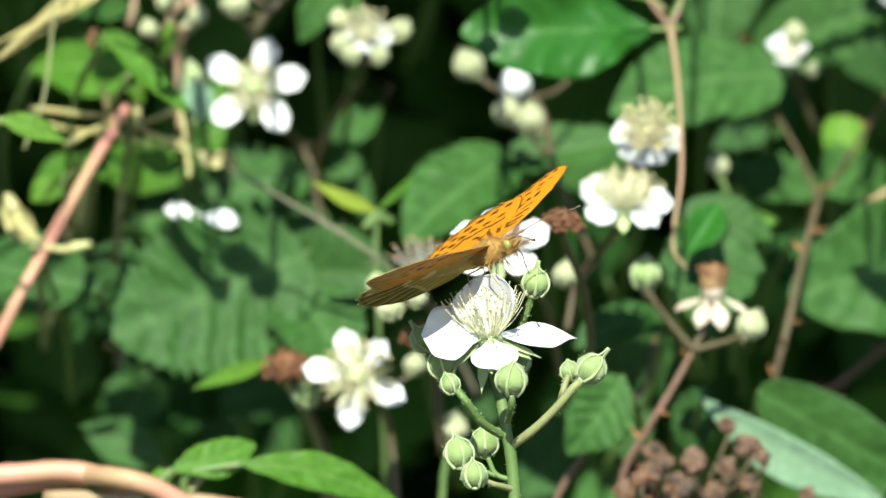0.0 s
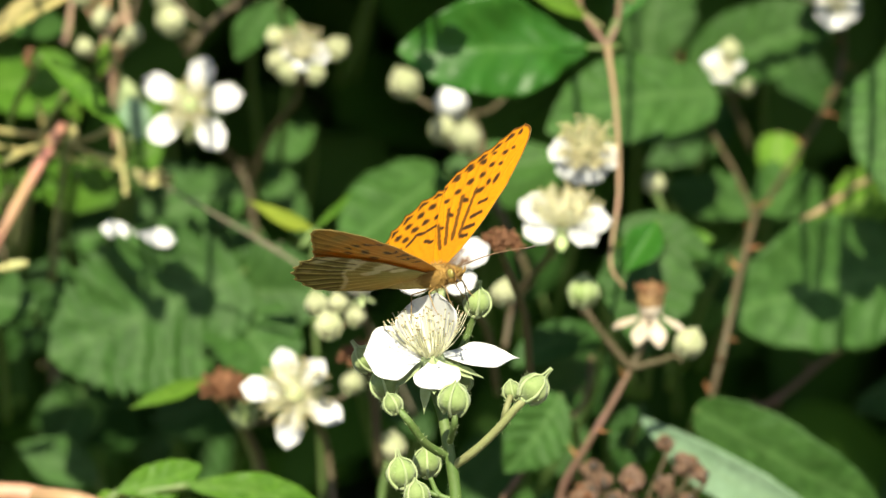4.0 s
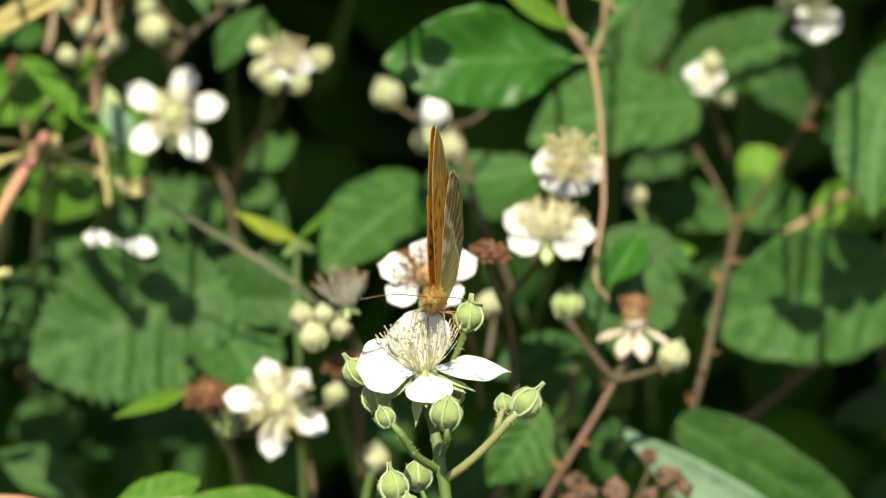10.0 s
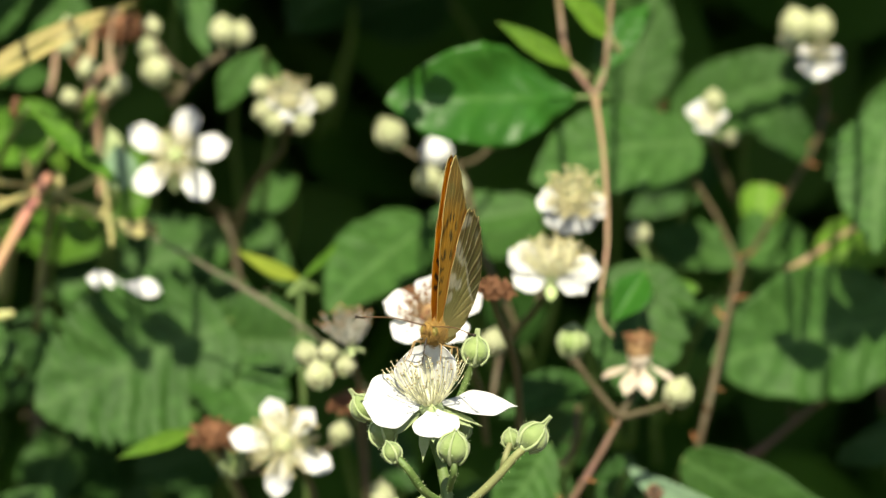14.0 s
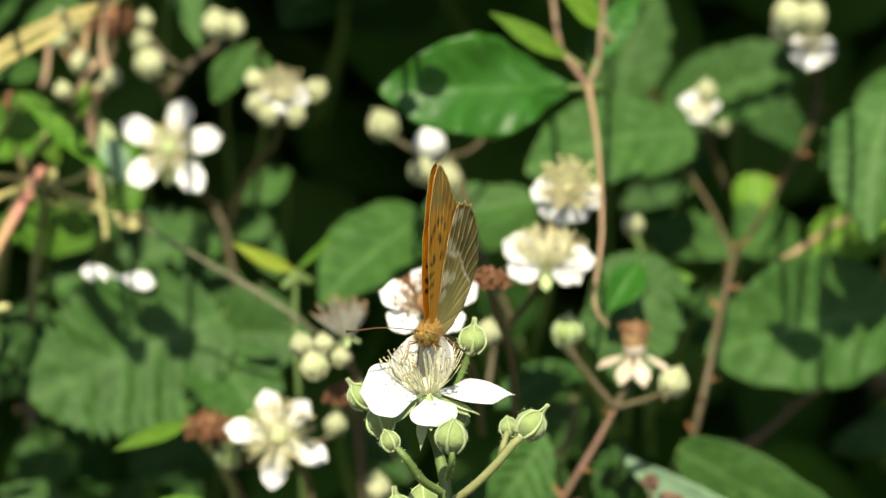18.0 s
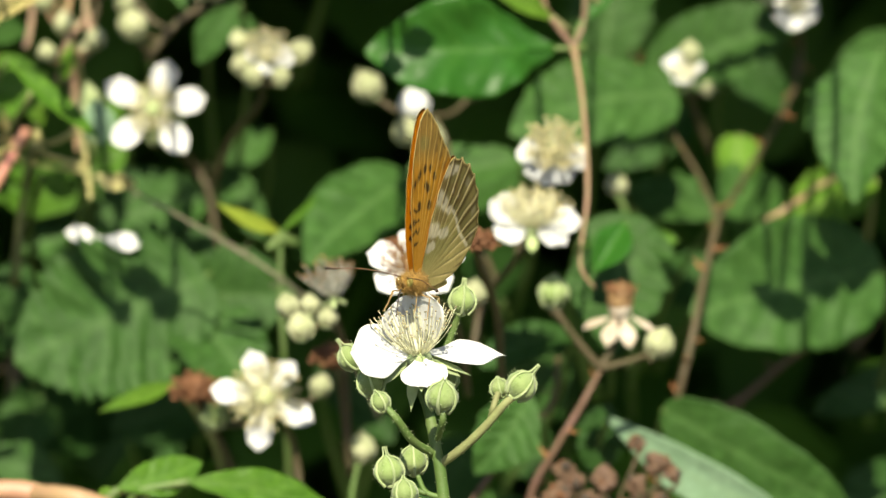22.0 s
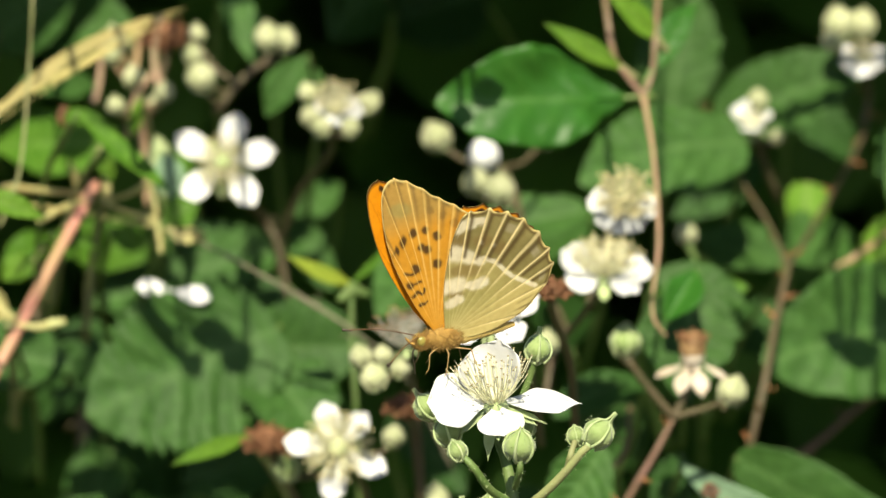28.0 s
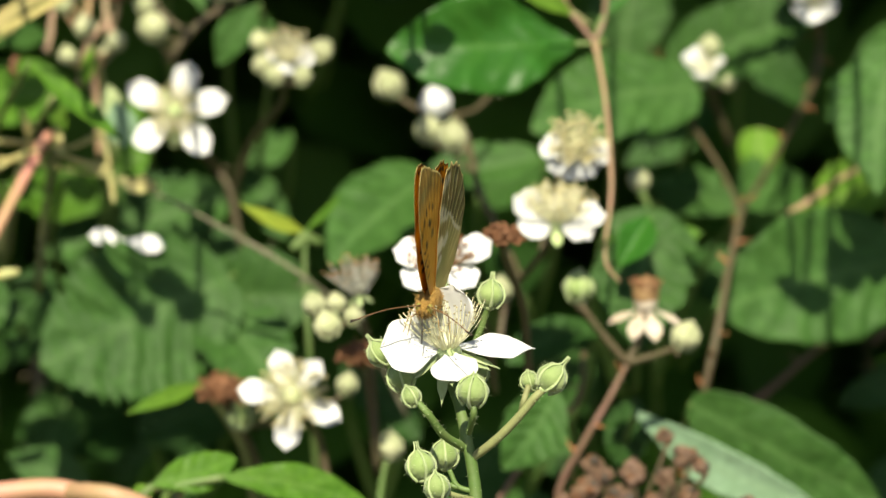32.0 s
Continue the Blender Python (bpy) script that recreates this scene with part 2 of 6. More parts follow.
def ball(bm, m, sides=12, rings=8, shape=None):
    """A closed round body in m; shape(t) gives the radius along z from 0 to 1 at height t."""
    shape = shape or (lambda t: math.sqrt(max(0.0, 1 - (2 * t - 1) ** 2)))
    rows = []
    for i in range(1, rings):
        t = i / rings
        t = 0.5 - 0.5 * math.cos(math.pi * t)
        rows.append([bm.verts.new(m @ Vector((shape(t) * math.cos(2 * math.pi * k / sides), shape(t) * math.sin(2 * math.pi * k / sides), 2 * t - 1))) for k in range(sides)])
    lo, hi = bm.verts.new(m @ Vector((0, 0, -1))), bm.verts.new(m @ Vector((0, 0, 1)))
    for a, b in zip(rows, rows[1:]):
        for k in range(sides):
            bm.faces.new((a[k], a[(k + 1) % sides], b[(k + 1) % sides], b[k]))
    for k in range(sides):
        bm.faces.new((lo, rows[0][(k + 1) % sides], rows[0][k]))
        bm.faces.new((hi, rows[-1][k], rows[-1][(k + 1) % sides]))
    return bm


def sized(rx, ry, rz):
    return Matrix.Diagonal((rx, ry, rz, 1))


def sheet(bm, rows, thick, normal_of=None):
    """A thin closed sheet from a grid of points: an upper and a lower side and the rim between."""
    top = [[bm.verts.new(p) for p in row] for row in rows]
    low = [[bm.verts.new(p - Vector((0, 0, thick))) for p in row] for row in rows]
    n, m = len(rows), len(rows[0])
    for i in range(n - 1):
        for j in range(m - 1):
            bm.faces.new((top[i][j], top[i][j + 1], top[i + 1][j + 1], top[i + 1][j]))
            bm.faces.new((low[i][j], low[i + 1][j], low[i + 1][j + 1], low[i][j + 1]))
    rim = [(i, 0) for i in range(n)] + [(n - 1, j) for j in range(1, m)] + [(i, m - 1) for i in range(n - 2, -1, -1)] + [(0, j) for j in range(m - 2, 0, -1)]
    for (a, b), (c, d) in zip(rim, rim[1:] + rim[:1]):
        bm.faces.new((top[a][b], top[c][d], low[c][d], low[a][b]))
    return top, low


# ---- leaves ----
OUTLINES = {
    "bramble": ((0, 0.12), (0.04, 0.45), (0.12, 0.75), (0.25, 0.96), (0.38, 1.0), (0.55, 0.9), (0.7, 0.68), (0.83, 0.42), (0.93, 0.2), (1, 0.01)),
    "round": ((0, 0.25), (0.04, 0.62), (0.12, 0.85), (0.27, 1.0), (0.45, 1.0), (0.62, 0.9), (0.77, 0.7), (0.88, 0.45), (0.95, 0.24), (1, 0.01)),
    "smooth": ((0, 0.08), (0.06, 0.3), (0.18, 0.66), (0.35, 0.95), (0.5, 1.0), (0.66, 0.9), (0.8, 0.66), (0.91, 0.36), (0.97, 0.16), (1, 0.01)),
    "lance": ((0, 0.1), (0.1, 0.45), (0.25, 0.85), (0.42, 1.0), (0.6, 0.88), (0.75, 0.62), (0.88, 0.32), (0.95, 0.14), (1, 0.01)),
}


def half_width(kind, s):
    pts = OUTLINES[kind]
    for (a, u), (b, v) in zip(pts, pts[1:]):
        if s <= b:
            t = (s - a) / (b - a)
            return u + (v - u) * (t * t * (3 - 2 * t) * 0.4 + t * 0.6)
    return 0.01


def blade(bm, length, width, kind="bramble", teeth=18, fold=0.25, droop=0.15, pleat=1.2, wave=0.6, seed=0, rows=None, cols=9, thick=0.00035, lobe=0.09, curl=0.0, tooth=None):
    """A leaf blade along y with its upper face to +z; returns a vein strength per vertex."""
    toothed = kind in ("bramble", "round")
    n = rows or (teeth * 5 if toothed else 36)
    veins = 6
    if kind == "round":
        lobe = min(lobe, 0.03)
    tooth = tooth or (0.9 if kind == "round" else 1.1)
    grid, strength = [], []
    rnd = random.Random(seed)
    lean = rnd.uniform(-0.06, 0.06)
    size = {side: [rnd.uniform(0.05, 0.15) for _ in range(teeth + 2)] for side in (-1, 1)}
    shift = {-1: rnd.random(), 1: rnd.random()}
    for i in range(n + 1):
        s = i / n
        span = {}
        for side in (-1, 1):
            w = half_width(kind, s) * width / 2
            if toothed:
                k = s * teeth + shift[side]
                coarse = (s * 4.2 + shift[side]) % 1.0
                w *= 1 + size[side][int(k)] * 1.25 * tooth * (k % 1.0 - 0.6) + lobe * 1.5 * (coarse - 0.5) * min(1.0, s * 4)
            w *= 1 + 0.09 * noise.noise(Vector((s * 3.1, side * 4.0, seed * 2.3)))
            span[side] = w
        row, marks = [], []
        for j in range(-cols, cols + 1):
            t = j / cols
            w = span[-1 if t < 0 else 1]
            sweep = (0.22 if toothed else 0.12) * abs(t) * (1 - s) * length * 0.6
            x = t * w
            y = s * length + sweep * (0.4 if kind == "lance" else 1) * min(1, s * 6)
            x += lean * length * math.sin(math.pi * s)
            bend = 0.25 * noise.noise(Vector((s * 4, t * 2, seed)))
            lane = (s * veins - abs(t) * 1.5 + 0.5 * abs(t) ** 2 + bend) % 1.0
            near = min(lane, 1 - lane)
            ridge = math.exp(-(near / 0.06) ** 2) * (abs(t) < 0.95)
            mid = math.exp(-(t * w / (0.022 * width)) ** 2)
            z = fold * abs(x) - droop * length * s * s + curl * x * x / width
            z += pleat * 0.010 * width * math.cos(2 * math.pi * lane) * min(1, abs(t) * 2.5) * math.sin(math.pi * min(1, s * 1.05))
            z += wave * 0.09 * width * noise.noise(Vector((x / width * 2.2, y / width * 2.2, seed * 3.7))) * (0.3 + abs(t))
            z += 0.010 * width * noise.noise(Vector((x / width * 9, y / width * 9, seed * 1.7)))
            row.append(Vector((x, y, z)))
            marks.append(max(ridge * 0.55, mid))
        grid.append(row)
        strength.append(marks)
    sheet(bm, grid, thick)
    flat = [v for row in strength for v in row]
    return flat + flat


def leaf(base, tip, width, kind="bramble", mat=LEAF, face=(0.0, 0.35), roll=0.0, name="bramble_leaf", label="broad toothed green bramble leaf in the sun",
         stalk=None, teeth=22, group="", **shape):
    """One leaf from base to tip; face: how far its upper side turns right and up from the viewer."""
    base, tip = Vector(base), Vector(tip)
    facing = -AHEAD + RIGHT * face[0] + UP * face[1]
    m = frame_of(base, tip - base, facing) @ Matrix.Rotation(radians(roll), 4, "Y")
    ob = thing(name, m, label, "leaf", group)
    bm = bmesh.new()
    length = (tip - base).length
    marks = blade(bm, length, width, kind, teeth, seed=random.random() * 50, **shape)
    b = part("blade", bm, mat, ob)
    at_ = b.data.attributes.new("vein", "FLOAT", "POINT")
    at_.data.foreach_set("value", marks)
    inv = m.inverted()
    bm = bmesh.new()
    fold, droop = shape.get("fold", 0.25), shape.get("droop", 0.15)
    tube(bm, [Vector((0, s * length, -droop * length * s * s - 0.0007)) for s in (0.0, 0.3, 0.6, 0.93)], 0.0009 * min(1.0, width / 0.03), 0.0003, 6, 4)
    part("midrib", bm, mat, ob)
    end = stalk if stalk is not None else base + AHEAD * 0.07 - Vector((0, 0, 0.05)) + RIGHT * random.uniform(-0.02, 0.02)
    bm = bmesh.new()
    mid = base.lerp(end, 0.45) - (tip - base).normalized() * 0.006
    tube(bm, [inv @ p for p in (base + (tip - base) * 0.01, mid, end)], 0.0008, 0.0012, 6, 5)
    part("leaf_stalk", bm, STEM_PALE if mat is LEAF_LIME else STEM, ob)
    return ob


# ---- stems ----
def cane(name, pts, r0, r1, mat, label, prickles=0, category="stem", parent=None, swell=(), prickle_mat=None):
    ob = thing(name, pts[0], label, category) if parent is None else parent
    inv = ob.matrix_basis.inverted()
    local = [inv @ Vector(p) for p in pts]
    bm = bmesh.new()
    tube(bm, local, r0 * 0.74, r1 * 0.74, 10, 8, 0.12, swell)
    part("stem", bm, mat, ob)
    line = smooth_line(local, 8)
    for k in range(prickles):
        i = int((k + 0.5) / prickles * (len(line) - 2))
        p, way = line[i], (line[i + 1] - line[i]).normalized()
        out = Matrix.Rotation(k * 2.4, 3, way) @ way.orthogonal().normalized()
        r = r0 + (r1 - r0) * i / len(line)
        bm = bmesh.new()
        tube(bm, [p + out * r * 0.6, p + out * (r + 0.0016) - way * 0.0006, p + out * (r + 0.0032) - way * 0.0016], r * 0.45, 0.0001, 6, 3)
        part("prickle", bm, prickle_mat or mat, ob)
    return ob


# ---- flowers and buds ----
def petal_mesh(bm, length, width, cup=0.3, crinkle=1.0, seed=0, tip=0.0):
    grid = []
    for i in range(17):
        s = 1 - (1 - i / 16) ** 1.5
        k = min(1.0, s / 0.58)
        w = width / 2 * ((0.16 + 0.84 * k * k * (3 - 2 * k)) if s < 0.58 else math.sqrt(max(0.003, 1 - ((s - 0.58) / 0.422) ** 4.2)))
        w *= 1 + 0.05 * noise.noise(Vector((s * 3, seed * 1.3, 0.5)))
        row = []
        for j in range(-6, 7):
            t = j / 6
            x = t * w
            y = s * length - 0.08 * length * t * t * s + tip * length * max(0, s - 0.8) * (1 - abs(t))
            z = cup * (x * x / width + 0.25 * length * s * (s - 0.6)) + crinkle * 0.045 * width * noise.noise(Vector((x / width * 3, y / length * 2.4, seed * 5.1))) * (0.3 + s)
            row.append(Vector((x, y, z)))
        grid.append(row)
    sheet(bm, grid, 0.00018)


def bud_parts(parent, place, axis, size, mat=BUD, beak=0.5, sepals=True, name="bud", label="", hairs=0):
    """A pointed bud under parent (whose pose is parent.matrix_basis): a body with folded sepals as ribs and free tips."""
    inv = parent.matrix_basis.inverted()
    m = inv @ up_frame(place, axis, random.uniform(0, 6))
    bm = bmesh.new()
    r = size / 2
    ball(bm, m @ sized(r, r, r * 1.04), 20, 12, lambda t: math.sin(math.pi * t) ** 0.78 * (1.06 - 0.12 * t))
    # five shallow seams between the folded sepals
    inv_m = m.inverted()
    for v in bm.verts:
        p = inv_m @ v.co
        a = math.atan2(p.y, p.x) * 5
        k = 1 - 0.07 * math.exp(-((math.cos(a / 2)) / 0.25) ** 2) * (p.z > -r * 0.8)
        v.co = m @ Vector((p.x * k, p.y * k, p.z))
    body = part(name, bm, mat, parent, label)
    if sepals:
        for k in range(5):
            a = (k + 0.5) * 2 * math.pi / 5
            out = Vector((math.cos(a), math.sin(a), 0))
            lean = 0.05 + 0.12 * random.random()
            bm = bmesh.new()
            tube(bm, [m @ (out * r * q + Vector((0, 0, r * h))) for q, h in ((0.5, -0.95), (0.87, -0.45), (0.96, 0.05), (0.7, 0.66), (0.2, 1.0), (lean, 1.03 + 0.75 * beak))], r * 0.12, r * 0.035, 6, 4)
            part("sepal", bm, SEPAL if mat is BUD else mat, body)
        bm = bmesh.new()
        ball(bm, m @ Matrix.Translation((0, 0, -r * 0.95)) @ sized(r * 0.36, r * 0.36, r * 0.2), 10, 6)
        part("receptacle", bm, SEPAL, body)
    if hairs:
        bm = bmesh.new()
        for _ in range(hairs):
            d = Vector([random.gauss(0, 1) for _ in range(3)]).normalized()
            p = m @ (d * r * 0.95)
            q = m @ (d * r * (1.05 + 0.16 * random.random()) + Vector([random.gauss(0, r * 0.05) for _ in range(3)]))
            tube(bm, [p, q], 0.00005, 0.00002, 3, 1)
        tagged(part("hairs", bm, SEPAL, body), kind="stuff")
    return body


def stamen_meshes(length, thick, head, mat, anther, curl, rnd):
    out = []
    for k in range(6):
        L = length * (0.76 + 0.06 * k)
        bend = curl * rnd.uniform(0.3, 1.3)
        tip = Vector((L * (0.06 - 0.5 * bend * 0.45), 0, L))
        bm = bmesh.new()
        tube(bm, [Vector((0, 0, 0)), Vector((L * 0.06, 0, L * 0.55)), tip], thick, thick * 0.7, 5, 4)
        n = len(bm.faces)
        ball(bm, Matrix.Translation(tip) @ Matrix.Rotation(rnd.uniform(0, 3), 4, "X") @ sized(head * 0.8, head * 0.7, head * 1.2), 6, 4)
        for f in list(bm.faces)[n:]:
            f.material_index = 1
        me = bpy.data.meshes.new("stamen")
        bm.to_mesh(me)
        bm.free()
        me.materials.append(mat)
        me.materials.append(anther)
        me.shade_smooth()
        out.append(me)
    return out


def stamens(parent, m, n, length, spread, thick=0.00014, mat=STAMEN, anther=ANTHER, seed=1, base=0.0018, head=0.00032, curl=0.25):
    rnd = random.Random(seed)
    meshes = stamen_meshes(length, thick, head, mat, anther, curl, rnd)
    for k in range(n):
        a, u = k * 2.39996, math.sqrt((k + 0.5) / n)
        ob = new("stamen", rnd.choice(meshes))
        ob.parent = parent
        lean = spread * u + rnd.gauss(0, 0.06)
        ob.matrix_basis = m @ Matrix.Rotation(a + rnd.gauss(0, 0.15), 4, "Z") @ Matrix.Translation((base * (0.35 + 0.65 * u), 0, 0)) @ Matrix.Rotation(lean, 4, "Y")


def flower_parts(parent, place, axis, radius, petals, droop=0.0, spin=0.0, n_stamens=60, stamen_len=0.009, spread=1.0, mat=PETAL, wide=0.72, sepals=True,
                 stamen_mat=STAMEN, anther=ANTHER, seed=1, cup=0.3, core=SEPAL, thick=0.00014, head=0.00032, curl=0.25, heart_size=1.0):
    """petals: (turn, length factor, lift, breadth, roll) each, with the angles in degrees about the flower's axis."""
    inv = parent.matrix_basis.inverted()
    m = inv @ up_frame(place, axis, spin)
    bm = bmesh.new()
    ball(bm, m @ Matrix.Translation((0, 0, -radius * 0.07)) @ sized(radius * 0.2, radius * 0.2, radius * 0.13), 14, 8)
    heart = part("receptacle", bm, core, parent)
    for k, (turn, factor, lift, *broad) in enumerate(petals):
        pm = m @ Matrix.Rotation(radians(turn), 4, "Z") @ Matrix.Translation((0, radius * 0.12, 0)) @ Matrix.Rotation(radians(lift), 4, "X") @ Matrix.Rotation(radians(broad[1] if len(broad) > 1 else 0), 4, "Y")
        bm = bmesh.new()
        petal_mesh(bm, radius * 0.9 * factor, radius * (broad[0] if broad else wide) * (0.6 + 0.4 * factor), cup, 1.7, seed + k, broad[2] if len(broad) > 2 else 0.0)
        bm.transform(pm)
        part("petal", bm, mat, heart)
    if sepals:
        for k in range(5):
            pm = m @ Matrix.Rotation(radians(36 + 72 * k), 4, "Z") @ Matrix.Translation((0, radius * 0.12, -radius * 0.05)) @ Matrix.Rotation(radians(-35), 4, "X")
            bm = bmesh.new()
            petal_mesh(bm, radius * 0.55, radius * 0.24, 0.3, 0.6, seed + k, tip=0.4)
            bm.transform(pm)
            part("sepal", bm, SEPAL, heart)
    stamens(heart, m, n_stamens, stamen_len, spread, mat=stamen_mat, anther=anther, seed=seed, base=radius * 0.14 * heart_size, thick=thick, head=head, curl=curl)
    bm = bmesh.new()
    ball(bm, m @ Matrix.Translation((0, 0, radius * 0.1)) @ sized(radius * 0.13 * heart_size, radius * 0.13 * heart_size, radius * 0.14), 12, 8)
    part("pistil_head", bm, core if heart_size > 1 else stamen_mat, heart)
    return heart


def stalk_part(parent, pts, r0, r1, mat, name="stalk", hairs=0):
    inv = parent.matrix_basis.inverted()
    bm = bmesh.new()
    local = [inv @ Vector(p) for p in pts]
    tube(bm, local, r0, r1, 10, 7, 0.1)
    ob = part(name, bm, mat, parent)
    line = smooth_line(local, 10)
    if hairs:
        bm = bmesh.new()
        for k in range(hairs):
            i = random.randrange(len(line) - 1)
            way = (line[i + 1] - line[i]).normalized()
            out = Matrix.Rotation(random.uniform(0, 6.28), 3, way) @ way.orthogonal().normalized()
            r = r0 + (r1 - r0) * i / len(line)
            p = line[i] + out * r * 0.7
            tube(bm, [p, p + out * random.uniform(0.0004, 0.0010) - way * 0.0002], 0.00009, 0.00002, 4, 2)
        tagged(part("hairs", bm, SEPAL, ob), kind="stuff")
    return ob


# ---- the ground and the thicket behind ----
def ground():
    bm = bmesh.new()
    steps = [-400, -60, -12, -4, -2, -1.2, -0.8, -0.4, 0, 0.4, 0.8, 1.2, 2, 4, 12, 60, 400]
    v = [[bm.verts.new((x, y, 0.03 * noise.noise(Vector((x * 0.9, y * 0.9, 2.0))) - 0.02)) for x in steps] for y in steps]
    for i in range(len(steps) - 1):
        for j in range(len(steps) - 1):
            bm.faces.new((v[i][j], v[i][j + 1], v[i + 1][j + 1], v[i + 1][j]))
    tagged(part("ground", bm, SOIL), "dark bare soil under the bramble hedge", "ground", kind="structure")


def foliage(name, boxes, seed, label, size=(0.035, 0.075), mat=THICKET, toward=(0, -0.7, 0.7)):
    """Uncountable leaves of the hedge in the boxes (lo, hi, how many); each a folded blade with a pointed tip."""
    rnd = random.Random(seed)
    verts, faces = [], []
    profile = ((0, 0.12), (0.15, 0.7), (0.35, 1.0), (0.6, 0.85), (0.82, 0.45), (1.0, 0.03))
    for lo, hi, n in boxes:
        for _ in range(n):
            p = Vector([rnd.uniform(a, b) for a, b in zip(lo, hi)])
            z = (Vector(toward) + Vector([rnd.gauss(0, 0.55) for _ in range(3)])).normalized()
            y = Vector([rnd.gauss(0, 1) for _ in range(3)])
            y = (y - z * y.dot(z)).normalized()
            x = y.cross(z)
            L = rnd.uniform(*size)
            W = L * rnd.uniform(0.5, 0.75)
            k = len(verts)
            for s, w in profile:
                for t in (-1, -0.5, 0, 0.5, 1):
                    edge = w * W / 2 * t * (1 + 0.12 * rnd.uniform(-1, 1) * (abs(t) == 1))
                    verts.append(p + y * (s * L) + x * edge + z * (0.25 * abs(edge) - 0.2 * L * s * s + rnd.gauss(0, 0.0012)))
            for i in range(5):
                for j in range(4):
                    a = k + i * 5 + j
                    faces.append((a, a + 1, a + 6, a + 5))
    me = bpy.data.meshes.new(name)
    me.from_pydata(verts, [], faces)
    me.materials.append(mat)
    me.shade_smooth()
    tagged(new(name, me), label, "foliage", kind="stuff")


def thicket():
    foliage("bramble_thicket", [((-0.55, 0.62, 0.25), (0.55, 0.85, 1.0), 1300), ((-0.7, 0.75, 0.0), (0.7, 1.0, 1.25), 2200), ((-0.9, 1.0, 0.0), (0.9, 1.3, 1.3), 2600), ((-1.0, 1.3, 0.0), (1.0, 1.7, 1.2), 2200)], 11,
            "deep shaded mass of bramble leaves in the hedge", (0.045, 0.1))
    # unseen canopy, added to keep the sun off the depths of the hedge
    foliage("hedge_top", [((-0.9, 0.40, 0.91), (0.9, 1.2, 1.3), 5000), ((-0.5, 0.41, 0.91), (0.5, 0.75, 1.0), 1100)], 12, "unseen leafy canopy added to shade the hedge depths", (0.05, 0.09))
    foliage("hedge_sides", [((-3.2, 0.25, 0.0), (-0.5, 1.2, 1.25), 4200), ((0.5, 0.25, 0.0), (3.2, 1.2, 1.25), 4200), ((-0.6, 0.3, 0.0), (0.6, 0.9, 0.45), 1300)], 13,
            "leafy flanks of the bramble hedge", (0.05, 0.09))


ground()
thicket()


def to_ground(p, lean=0.0):
    """A stem's way from p down to the soil."""
    p = Vector(p)
    return [p + Vector((lean * k, 0.08 * k, -(p.z + 0.03) * k)) for k in (0.0, 0.03, 0.08, 0.17, 0.35, 0.65, 1.0)]


